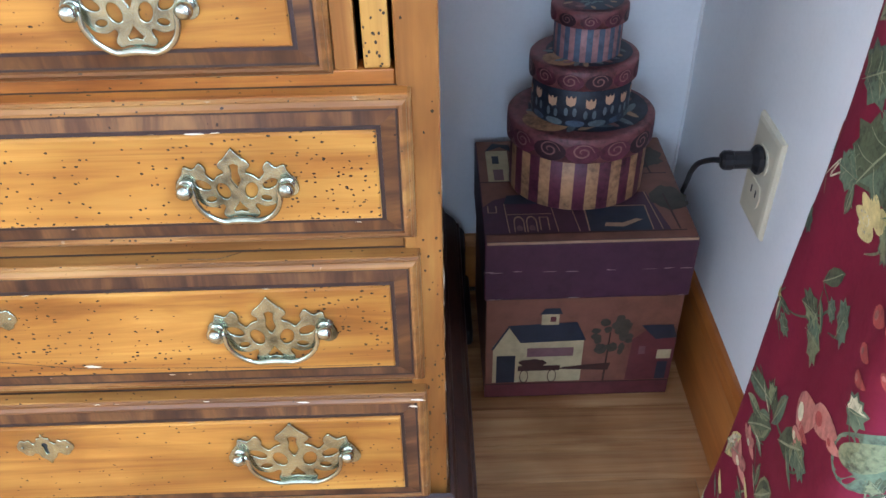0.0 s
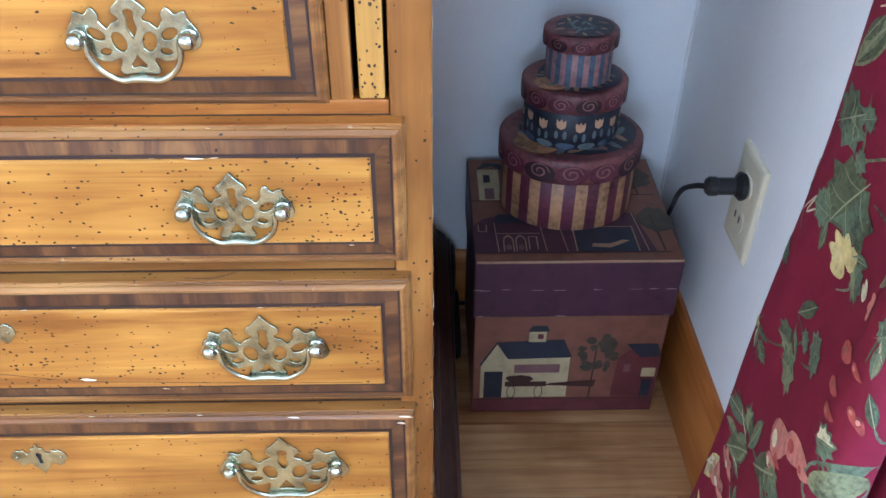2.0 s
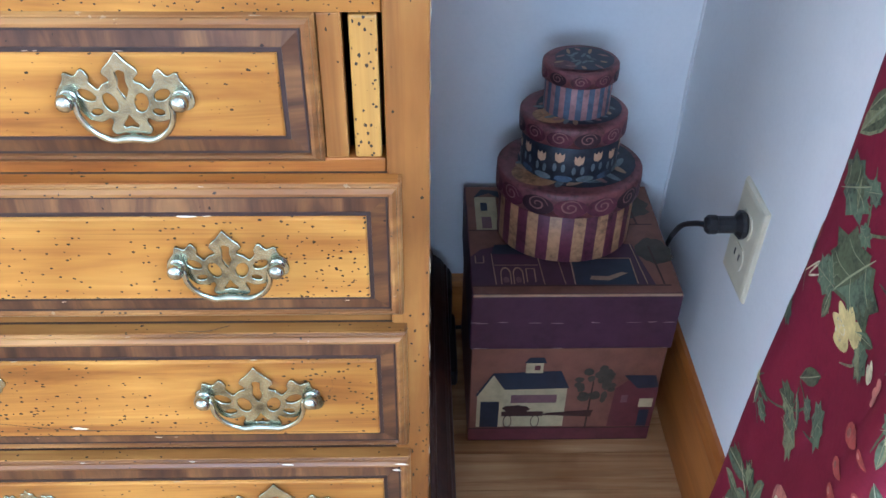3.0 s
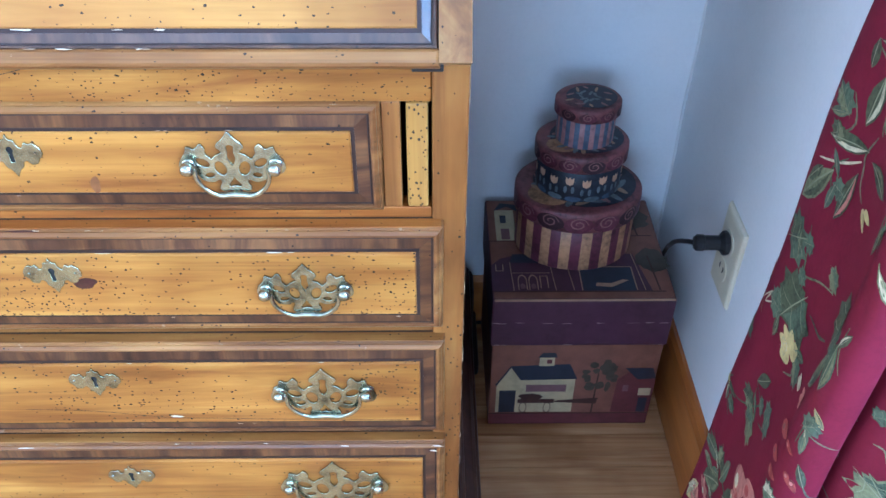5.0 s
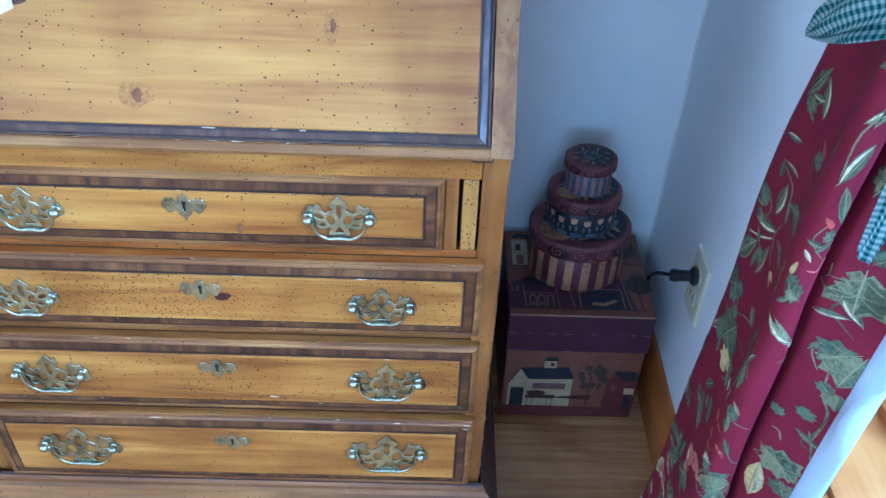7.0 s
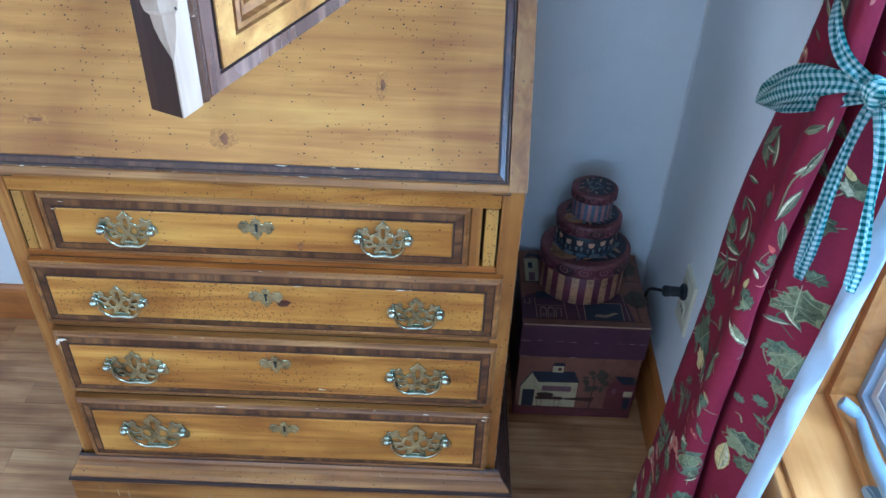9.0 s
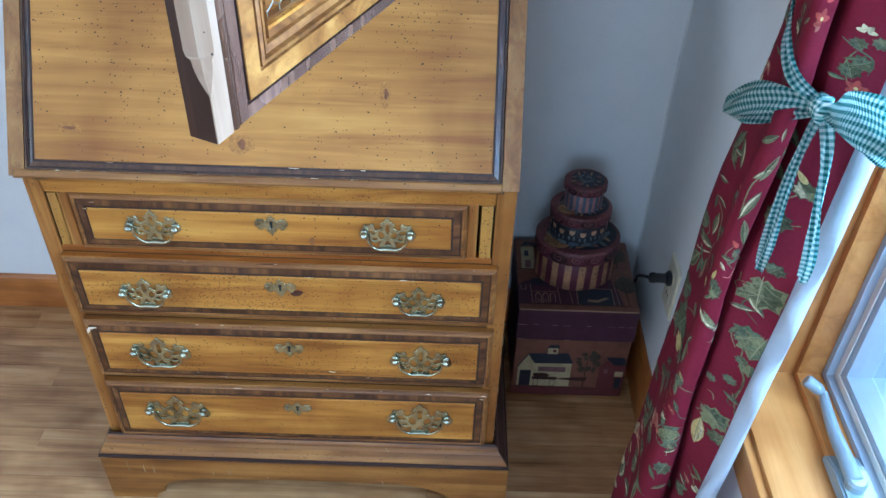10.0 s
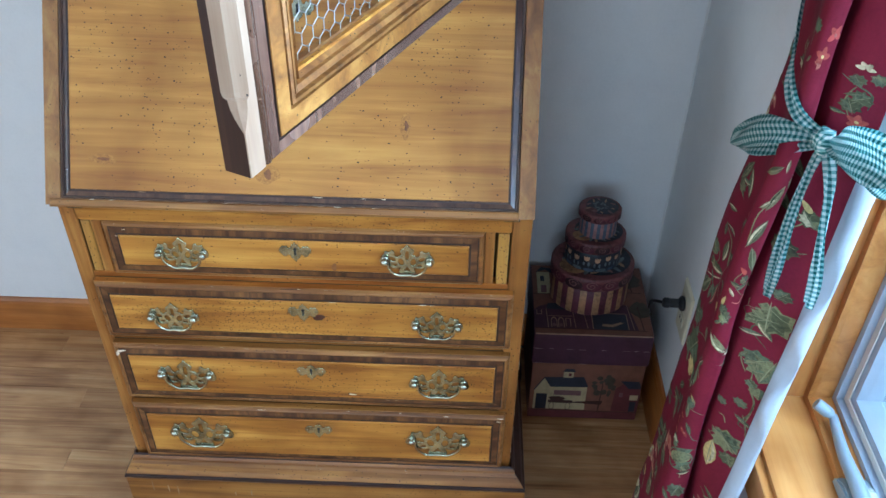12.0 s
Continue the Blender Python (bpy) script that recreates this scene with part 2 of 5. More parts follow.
def lathe(profile, centre, axis=(0, 0, 1), n=16, bm=None):
    """Profile of (radius, height) turned about an axis."""
    bm = bm or bmesh.new()
    q = Vector((0, 0, 1)).rotation_difference(Vector(axis))
    c = Vector(centre)
    rings = []
    for r, h in profile:
        rings.append([bm.verts.new(c + q @ Vector((max(r, 1e-5) * math.cos(2 * math.pi * k / n), max(r, 1e-5) * math.sin(2 * math.pi * k / n), h))) for k in range(n)])
    for a, b in zip(rings, rings[1:]):
        for k in range(n):
            bm.faces.new((a[k], a[(k + 1) % n], b[(k + 1) % n], b[k]))
    bm.faces.new(rings[0][::-1])
    bm.faces.new(rings[-1])
    return bm


def spline(points, per=6, closed=False):
    """A smooth line through the points."""
    p = [Vector((*q, 0)) if len(q) == 2 else Vector(q) for q in points]
    n = len(p)
    out = []
    for i in range(n if closed else n - 1):
        a, b, c, d = (p[(i - 1) % n] if closed else p[max(i - 1, 0)]), p[i], p[(i + 1) % n], (p[(i + 2) % n] if closed else p[min(i + 2, n - 1)])
        for k in range(per):
            t = k / per
            out.append(0.5 * (2 * b + (c - a) * t + (2 * a - 5 * b + 4 * c - d) * t * t + (3 * b - a - 3 * c + d) * t ** 3))
    if not closed:
        out.append(p[-1])
    return out


# ---------- room ----------
XR, YB = 0.326, 0.497
XL, YF, ZC = -3.4, -3.7, 2.45
WY0, WY1, WZ0, WZ1 = -1.20, -0.122, 0.518, 1.95


def wall(name, bm, label):
    return solid(name, bm, WALL, (0, 0, 0), label, "wall", kind="structure")


wall("wall_back", block(XL - 0.12, XR + 0.2, YB, YB + 0.12, 0, ZC), "pale grey-white painted wall behind the desk")
bm = block(XL - 0.12, XL, -1.2, YB, 0, ZC)
block(XL - 0.12, XL, YF, -3.2, 0, ZC, bm=bm)
block(XL - 0.12, XL, -3.2, -1.2, 0, 0.75, bm=bm)
block(XL - 0.12, XL, -3.2, -1.2, 2.15, ZC, bm=bm)
wall("wall_left", bm, "pale painted side wall with a wide window opening")
bm = block(XR, XR + 0.2, WY1 + 0.0, YB, 0, ZC)
block(XR, XR + 0.2, YF, WY0, 0, ZC, bm=bm)
block(XR, XR + 0.2, WY0, WY1, 0, WZ0 - 0.02, bm=bm)
block(XR, XR + 0.2, WY0, WY1, WZ1, ZC, bm=bm)
wall("wall_window", bm, "pale painted wall with a wood-framed casement window")
bm = block(XL - 0.12, -1.8, YF - 0.12, YF, 0, ZC)
block(0.2, XR + 0.2, YF - 0.12, YF, 0, ZC, bm=bm)
block(-1.8, 0.2, YF - 0.12, YF, 0, 0.75, bm=bm)
block(-1.8, 0.2, YF - 0.12, YF, 2.15, ZC, bm=bm)
wall("wall_rear", bm, "pale painted wall with a wide window opening")
solid("ceiling", block(XL - 0.12, XR + 0.2, YF - 0.12, YB + 0.12, ZC, ZC + 0.1), CEIL, (0, 0, ZC), "plain white ceiling", "ceiling", kind="structure")

bm = tube([(XR - 0.001 + 0.0012 * math.sin(9 * k), YB - 0.001, ZC * k / 24) for k in range(25)], 0.0022, 6)
solid("trim_corner", bm, CEIL, (XR, YB, 0), "thin white caulked seam in the corner", "trim", kind="structure")

# outside ground
GRASS = plain("lawn", (0.07, 0.11, 0.035), 0.9, vary=0.5, scale=3)
bm = bmesh.new()
bm.faces.new([bm.verts.new(p) for p in ((-400, -400, -0.5), (400, -400, -0.5), (400, 400, -0.5), (-400, 400, -0.5))])
solid("ground", bm, GRASS, (0, 0, -0.5), "mown green lawn outside the house", "ground", kind="structure")

# baseboards
bm = prism([(0, 0), (0.012, 0), (0.012, 0.078), (0.010, 0.087), (0.005, 0.093), (0, 0.094)], XL, XR - 0.012, turn=lambda a, l, h: (l, YB - a, h))
solid("baseboard_back", bm, BASE_X, (0, YB, 0), "honey-stained oak baseboard with a rounded top", "baseboard", kind="structure")
bm = prism([(0, 0), (0.012, 0), (0.012, 0.118), (0.010, 0.130), (0.005, 0.136), (0, 0.137)], YF, YB, turn=lambda a, l, h: (XR - a, l, h))
solid("baseboard_side", bm, BASE_Y, (XR, 0, 0), "honey-stained oak baseboard with a rounded top", "baseboard", kind="structure")

# floor
sub = block(XL - 0.12, XR + 0.2, YF - 0.12, YB + 0.12, -0.12, -0.006)
floor = solid("floor", sub, GROOVE, (0, 0, 0), "polished oak strip floor with fine grain", "floor", kind="structure")

# ---------- desk ----------
DX0, DX1, DYB = -0.706, 0.0, 0.470
DXS = DX1 - 0.004  # outer face of the carcass, inside the plinth
desk = thing("secretary_desk", (-0.353, 0.235, 0), "honey-stained distressed pine slant-front desk with brass pulls", "desk")
FY = 0.006  # face of the carcass, behind the drawer lips
TH = 0.022
FALL0 = Vector((0, -0.015, 0.748))
FV = Vector((0, 0.538, 0.843)).normalized()
FN = Vector((0, -FV.z, FV.y))
FALL_LEN = 0.352


def slope(x, d, v):
    """A place on the fall: x along it, d in front of its face (minus), v up the slope."""
    p = FALL0 + FV * v - FN * d
    return (x, p.y, p.z)


TOPZ = FALL0.z + FV.z * FALL_LEN
TOPY = FALL0.y + FV.y * FALL_LEN
side = [(0.016, 0.122), (DYB, 0.122), (DYB, TOPZ), (TOPY, TOPZ), (FALL0.y + 0.012, FALL0.z - 0.004), (0.016, FALL0.z - 0.006)]
# side boards wear SIDE, so their shade is in the colour
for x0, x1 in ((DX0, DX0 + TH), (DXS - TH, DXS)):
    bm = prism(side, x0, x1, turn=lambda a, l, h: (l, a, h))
    part("side_panel", bm, SIDE, desk, "side board coloured dark for its shade")
for x0, x1 in ((DX0 - 0.001, DX0 + 0.0215), (DX1 - 0.0315, DXS + 0.001)):
    part("stile", block(x0, x1, 0.010, 0.024, 0.13, 0.737, 0.002), PINE_UP, desk)
part("back_board", block(DX0 + TH, DX1 - TH, DYB - 0.01, DYB - 0.001, 0.122, TOPZ), SIDE, desk)
part("desk_top", block(DX0, DXS, TOPY, DYB, TOPZ, TOPZ + 0.02, 0.003), PINE, desk)
part("dust_board", block(DX0 + TH, DX1 - TH, 0.02, DYB - 0.012, 0.13, 0.15), SIDE, desk)
part("writing_bed", block(DX0 + TH, DX1 - TH, 0.02, DYB - 0.012, 0.72, 0.738), SIDE, desk)
for z0, z1, m in ((0.701, 0.744, PINE), (0.585, 0.601, PINE_RED), (0.452, 0.476, PINE_BASE), (0.303, 0.327, PINE_BASE), (0.142, 0.166, PINE_BASE)):
    part("rail", block(DX0 + 0.0215, DX1 - 0.0318, 0.013, 0.03, z0, z1, 0.001), m, desk)
for xa, xb in ((-0.666, -0.6505), (-0.0705, -0.056)):
    part("divider", block(xa, xb, 0.0135, 0.03, 0.601, 0.701, 0.001), PINE_UP, desk)
for xa, xb in ((-0.6810, -0.6675), (-0.0515, -0.0345)):
    part("loper", block(xa, xb, 0.012, 0.30, 0.602, 0.700, 0.0015), LOPER, desk, "speckled pull-out support slat")

DRAWERS = ((-0.650, -0.071, 0.598, 0.702), (-0.684, -0.022, 0.472, 0.590), (-0.684, -0.020, 0.323, 0.455), (-0.683, -0.019, 0.162, 0.307))
SET_BACK = 0.012  # of the top drawer and its frame behind the lower drawers


def moulded(x0, x1, z0, z1, parent, names, edge, edge_steps, band0, band1, panel_y, band_y, turn=None, panel_mat=None, bands=None, fallaway=0.0):
    """Edge moulding, four mitred banding strips and a raised field; fallaway: how far the strips slope down outwards."""
    turn = turn or (lambda x, y, z: (x, y, z))
    band_h, band_v = bands or (BAND_H, BAND_V)
    part(names[0], rect_rings(x0, x1, z0, z1, edge_steps, turn, fill=False), edge, parent, smooth=False)
    outer = [(x0 + band0, z0 + band0), (x1 - band0, z0 + band0), (x1 - band0, z1 - band0), (x0 + band0, z1 - band0)]
    inner = [(x0 + band1, z0 + band1), (x1 - band1, z0 + band1), (x1 - band1, z1 - band1), (x0 + band1, z1 - band1)]
    for k in range(4):
        bm = bmesh.new()
        quad = ((outer[k], fallaway), (outer[(k + 1) % 4], fallaway), (inner[(k + 1) % 4], 0.0), (inner[k], 0.0))
        front_ = [bm.verts.new(turn(p[0], band_y + dy, p[1])) for p, dy in quad]
        rear_ = [bm.verts.new(turn(p[0], band_y + 0.006 + dy, p[1])) for p, dy in quad]
        bm.faces.new(front_)
        bm.faces.new(rear_[::-1])
        for q in range(4):
            bm.faces.new((front_[q], front_[(q + 1) % 4], rear_[(q + 1) % 4], rear_[q]))
        part("banding_strip", bm, band_v if k % 2 else band_h, parent, "dark crossbanded strip")
    for mid, lo, hi, dy in ((band0, 0.0012, 0.0010, fallaway), (band1, 0.0016, 0.0016, 0.0)):
        lo, hi = mid - lo, mid + hi
        part("groove", rect_rings(x0, x1, z0, z1, [(lo, band_y + 0.002 + dy), (lo, band_y - 0.0003 + dy), (hi, band_y - 0.0003 + dy), (hi, band_y + 0.002 + dy)], turn, fill=False), GROOVE, parent)
    s = band1 - 0.0004
    part("panel", rect_rings(x0, x1, z0, z1, [(s, band_y + 0.006), (s, band_y + 0.001), (s + 0.0016, band_y + 0.0012), (s + 0.0022, panel_y + 0.001), (s + 0.0032, panel_y)], turn), panel_mat or PINE, parent)


for n, (x0, x1, z0, z1) in enumerate(DRAWERS):
    back = SET_BACK if n == 0 else 0.0

    def face(x, y, z, back=back):
        return (x, y + back, z)

    front = part("drawer", block(x0 + 0.004, x1 - 0.004, 0.002 + back, 0.022, z0 + 0.004, z1 - 0.004), PINE_RED, desk)
    part("drawer_box", block(x0 + 0.02, x1 - 0.02, 0.0225, 0.42, z0 + 0.012, z1 - 0.02), SIDE, front)
    edge = [(0.0, 0.0135 if n else 0.006), (0.0, 0.0035), (0.0006, 0.0010), (0.0020, -0.0010), (0.0030, -0.0010), (0.0034, -0.0022), (0.0060, -0.0042), (0.0082, -0.0040), (0.0090, -0.0020), (0.0098, -0.0012), (0.0102, 0.001)]
    moulded(x0, x1, z0, z1, front, ("edge_moulding",), EDGE, edge, 0.0096, 0.0220, -0.0068, -0.0038, turn=face, fallaway=0.0020)
    if n:
        # solid dark strip standing in for the shadow line over the drawer
        part("gap", block(x0 + 0.002, x1 - 0.002, 0.0112, 0.0130, z1 - 0.002, z1 + 0.0006), GROOVE, front, "dark strip painting the shade above the drawer")
        part("top_edge", block(x0 + 0.002, x1 - 0.002, 0.0005, 0.0110, z1 - 0.003, z1 + 0.0004), PINE_RED if n == 1 else PINE_BASE, front, "reddish worn upper edge")

# base moulding and bracket feet
prof = [(0.0, 0.1645), (-0.004, 0.1625), (-0.007, 0.1575), (-0.008, 0.1525), (-0.013, 0.1485), (-0.0205, 0.1425), (-0.025, 0.1355), (-0.0255, 0.1335), (-0.029, 0.1325), (-0.03, 0.1285), (-0.029, 0.1245), (-0.024, 0.1235), (0.0, 0.1235)]


for lo, hi, mt in ((0, 1, GROOVE), (1, 4, EDGE), (4, 7, PINE_BASE), (7, 9, GROOVE), (9, 12, BAND_H)):
    bm = bmesh.new()
    rows_ = []
    for a, h in prof[lo:hi + 1]:
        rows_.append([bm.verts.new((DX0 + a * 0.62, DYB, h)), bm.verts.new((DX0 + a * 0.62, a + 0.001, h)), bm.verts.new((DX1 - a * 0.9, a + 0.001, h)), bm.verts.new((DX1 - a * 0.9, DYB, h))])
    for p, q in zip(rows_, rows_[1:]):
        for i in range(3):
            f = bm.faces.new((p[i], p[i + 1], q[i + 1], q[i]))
            # only the right end goes dark, as painted shade
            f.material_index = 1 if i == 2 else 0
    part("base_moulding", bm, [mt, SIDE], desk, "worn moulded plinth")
BX0, BX1 = DX0 - 0.018, DX1 + 0.027
skirt = [(BX0, 0.1235), (BX0, 0.0), (-0.6412, 0.0), (-0.6361, 0.014), (-0.6207, 0.0234), (-0.6228, 0.0374), (-0.6053, 0.0515), (-0.5797, 0.0608), (-0.5438, 0.0667), (-0.3694, 0.0702), (-0.3078, 0.0702), (-0.1642, 0.0667), (-0.1283, 0.0585), (-0.1005, 0.0468), (-0.0841, 0.0328), (-0.0862, 0.0187), (-0.0759, 0.0117), (-0.0718, 0.0), (BX1, 0.0), (BX1, 0.1235)]
part("bracket_foot_skirt", prism(skirt, -0.025, -0.003), PINE_BASE, desk, "shaped skirt with bracket feet and pale scratches")
sk2 = [(-0.024, 0.1235), (-0.024, 0.0), (0.06, 0.0), (0.075, 0.03), (0.10, 0.055), (0.36, 0.055), (0.39, 0.03), (0.40, 0.0), (DYB, 0.0), (DYB, 0.1235)]
# side skirts are darkened by the same shade colour
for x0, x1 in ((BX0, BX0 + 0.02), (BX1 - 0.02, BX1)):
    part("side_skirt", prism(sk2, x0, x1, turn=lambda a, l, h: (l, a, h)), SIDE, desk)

# sloping fall
FX0, FX1 = -0.6850, -0.0275
fall = part("fall_front", rect_rings(FX0, FX1, 0.0, FALL_LEN, [(0.002, 0.02), (0.0, 0.018), (0.0, 0.004), (0.002, 0.0015)], slope), PINE, desk, "sloping hinged writing flap with knots")
part("fall_lip", rect_rings(FX0 - 0.018, FX1 + 0.002, -0.003, 0.0105, [(0.0, 0.012), (0.0, 0.001), (0.001, -0.0015), (0.003, -0.003), (0.005, -0.003)], slope), EDGE, fall, "worn moulded lower lip")
moulded(FX0, FX1, 0.0095, FALL_LEN, fall, ("edge_moulding",), FALL_BAND, [(0.0, 0.004), (0.0, -0.0005), (0.001, -0.002), (0.0026, -0.002), (0.0034, 0.0012), (0.0042, 0.0016)], 0.0038, 0.0125, -0.0032, -0.0016, turn=slope, panel_mat=PINE_FALL, bands=(FALL_BAND, FALL_BAND), fallaway=0.0032)
part("fall_stile", prism([(FX1 + 0.001, 0.0), (DXS + 0.001, 0.0), (DXS + 0.001, FALL_LEN), (FX1 + 0.001, FALL_LEN)], -0.001, 0.016, turn=slope), FALL_STILE, desk)
part("fall_stile", prism([(DX0 - 0.002, 0.0), (FX0 - 0.001, 0.0), (FX0 - 0.001, FALL_LEN), (DX0 - 0.002, FALL_LEN)], -0.001, 0.016, turn=slope), FALL_STILE, desk)
part("hinge", block(-0.046, -0.023, -0.006, 0.012, 0.736, 0.746, 0.001), BLACK, desk, "blackened hinge leaf")
part("hinge", block(-0.684, -0.661, -0.006, 0.012, 0.736, 0.746, 0.001), BLACK, desk, "blackened hinge leaf")

# ---------- hutch with its open door ----------
HZ0, HZ1, HY0, HX0, HX1 = TOPZ + 0.02, 1.99, TOPY + 0.03, -0.685, -0.02
hutch = thing("desk_hutch", (-0.353, 0.3, HZ0), "honey pine upper cabinet standing on the desk, its wire-panelled door open", "cabinet")
for x0, x1 in ((HX0, HX0 + 0.02), (HX1 - 0.02, HX1)):
    part("side_panel", block(x0, x1, HY0, DYB, HZ0, HZ1, 0.002), PINE_UP, hutch)
part("back_board", block(HX0 + 0.02, HX1 - 0.02, DYB - 0.012, DYB, HZ0, HZ1), PINE_UP, hutch)
for z in (HZ0, 1.36, 1.66, HZ1 - 0.02):
    part("shelf", block(HX0 + 0.02, HX1 - 0.02, HY0 + 0.004, DYB - 0.012, z, z + 0.018, 0.001), PINE, hutch)
DIR = Vector((0.406, 0.914, 0)).normalized()
DNR = Vector((DIR.y, -DIR.x, 0))  # faces the window
DP = Vector((-0.285, -0.408, 1.072))


def door_map(u, d, z):
    """u from the free edge towards the hinge, d behind the face, z height above the door's foot."""
    p = DP + DIR * u - DNR * d
    return (p.x, p.y, DP.z + z)


DW, DH = 0.63, 0.90


def pilaster():
    """A square post whose near arris is chamfered above a lamb's-tongue stop."""
    bm = bmesh.new()
    prev = None
    for z, k in ((0.0, 0.05), (0.043, 0.05), (0.048, 0.22), (0.055, 0.45), (0.063, 0.62), (0.071, 0.70), (0.0725, 0.92), (0.077, 1.0), (0.2, 1.0), (DH, 1.0)):
        uc, dc = 0.0125 * k, 0.0185 * k
        ring = [bm.verts.new(door_map(u, d, z)) for u, d in ((0, 0.027), (0, dc), (uc * 0.3, dc * 0.45), (uc, 0), (0.021, 0), (0.021, 0.027))]
        if prev:
            for i in range(6):
                f = bm.faces.new((prev[i], prev[(i + 1) % 6], ring[(i + 1) % 6], ring[i]))
                # free-edge face turned from the window: its shade is painted with SIDE
                f.material_index = 1 if i == 0 else 0
        else:
            bm.faces.new(ring)
        prev = ring
    bm.faces.new(prev)
    return bm


door = part("door", prism([(0.021, 0.001), (DW - 0.001, 0.001), (DW - 0.001, 0.061), (0.021, 0.061)], 0.006, 0.025, turn=door_map), PINE, hutch, "open door with chicken-wire panel")
part("door_top_rail", prism([(0.032, DH - 0.061), (DW - 0.001, DH - 0.061), (DW - 0.001, DH - 0.001), (0.032, DH - 0.001)], 0.006, 0.025, turn=door_map), PINE, door)
part("door_stile", prism([(0.032, 0.061), (0.091, 0.061), (0.091, DH - 0.061), (0.032, DH - 0.061)], 0.008, 0.025, turn=door_map), PINE_UP, door)
part("door_stile", prism([(DW - 0.061, 0.061), (DW - 0.001, 0.061), (DW - 0.001, DH - 0.061), (DW - 0.061, DH - 0.061)], 0.008, 0.025, turn=door_map), PINE_UP, door)
part("pilaster", pilaster(), [PALE, SIDE], door, "pale chamfered post at the door's edge")
# wire-panelled door: frame, mouldings and mesh

def door_rect(u0, u1, z0, z1, steps, fill=False):
    return rect_rings(u0, u1, z0, z1, steps, door_map, fill)


part("bead", tube([door_map(0.026, 0.004, 0.001), door_map(0.026, 0.004, DH * 0.5), door_map(0.026, 0.004, DH)], 0.0055, 12), DOOR_BAND, door, smooth=True)
part("door_frame", door_rect(0.030, DW, 0.0, DH, [(0.0, 0.024), (0.0, 0.002), (0.0015, 0.0), (0.013, 0.0)]), DOOR_BAND, door, "dark-edged door frame")
part("groove", door_rect(0.030, DW, 0.0, DH, [(0.013, 0.0), (0.0135, 0.003), (0.0155, 0.003), (0.016, 0.0)]), GROOVE, door)
part("frame_field", door_rect(0.030, DW, 0.0, DH, [(0.016, 0.0), (0.0165, -0.001), (0.034, -0.001)]), PINE_BASE, door)
part("inner_moulding", door_rect(0.030, DW, 0.0, DH, [(0.034, -0.001), (0.0345, 0.004), (0.036, 0.004), (0.037, -0.001), (0.041, -0.0015), (0.042, 0.004), (0.0435, 0.004), (0.0445, 0.0), (0.050, 0.002), (0.051, 0.006), (0.053, 0.006), (0.054, 0.002), (0.060, 0.008), (0.062, 0.013), (0.062, 0.020)]), EDGE, door)

# ---------- painted storage box ----------
BOX_MAROON = plain("maroon_paper", (0.055, 0.018, 0.036), 0.5, vary=0.3, scale=70)
BOX_TAN = plain("brown_paper", (0.185, 0.075, 0.045), 0.55, vary=0.3, scale=45)
CREAM = plain("cream_paint", (0.45, 0.37, 0.20), 0.55, vary=0.25, scale=60)
NAVY = plain("navy_paint", (0.018, 0.024, 0.038), 0.5, vary=0.3, scale=60)
BARN_RED = plain("barn_red_paint", (0.11, 0.025, 0.028), 0.55, vary=0.3, scale=60)
TREE_GREEN = plain("olive_paint", (0.055, 0.045, 0.03), 0.6, vary=0.4, scale=90)
GX0, GX1, GY0, GY1, GZ = 0.048, 0.291, 0.262, 0.482, 0.258
box_thing = thing("storage_box", (0.165, 0.37, 0), "maroon and brown cardboard box painted with a farm scene", "box")
part("body", block(GX0 + 0.003, GX1 - 0.003, GY0 + 0.003, GY1 - 0.003, 0, 0.22, 0.002), BOX_TAN, box_thing)
lid = part("lid", block(GX0, GX1, GY0, GY1, 0.172, GZ, 0.0025), BOX_MAROON, box_thing, "deep maroon lid with a painted top")

# ---------- three stacked oval hat boxes ----------
LID_RED = plain("dusky_red_paper", (0.16, 0.052, 0.052), 0.5, vary=0.65, scale=130)
PLUM = plain("plum_paper", (0.10, 0.02, 0.035), 0.5, vary=0.65, scale=130)
OCHRE = plain("ochre_paper", (0.36, 0.19, 0.085), 0.5, vary=0.65, scale=130)
BLUEBLACK = plain("midnight_paper", (0.018, 0.022, 0.035), 0.5, vary=0.65, scale=130)
PINKISH = plain("faded_pink_paper", (0.30, 0.15, 0.14), 0.5, vary=0.65, scale=130)
SLATE = plain("slate_blue_paper", (0.075, 0.10, 0.14), 0.5, vary=0.65, scale=130)
PEACH = plain("peach_paint", (0.55, 0.33, 0.19), 0.5, vary=0.2, scale=80)


def oval_ring(bm, c, rx, ry, z, n=72):
    return [bm.verts.new((c[0] + rx * math.cos(2 * math.pi * k / n), c[1] + ry * math.sin(2 * math.pi * k / n), z)) for k in range(n)]


def oval(c, steps, bm=None, pick=None):
    """An oval drum: steps of (rx, ry, z); pick(k, ring) names the material of a face."""
    bm = bm or bmesh.new()
    prev = None
    for j, (rx, ry, z) in enumerate(steps):
        ring = oval_ring(bm, c, rx, ry, z)
        n = len(ring)
        if prev:
            for k in range(n):
                f = bm.faces.new((prev[k], prev[(k + 1) % n], ring[(k + 1) % n], ring[k]))
                f.smooth = True
                f.material_index = pick(k, j) if pick else 0
        else:
            bm.faces.new(ring[::-1])
        prev = ring
    bm.faces.new(prev)
    return bm


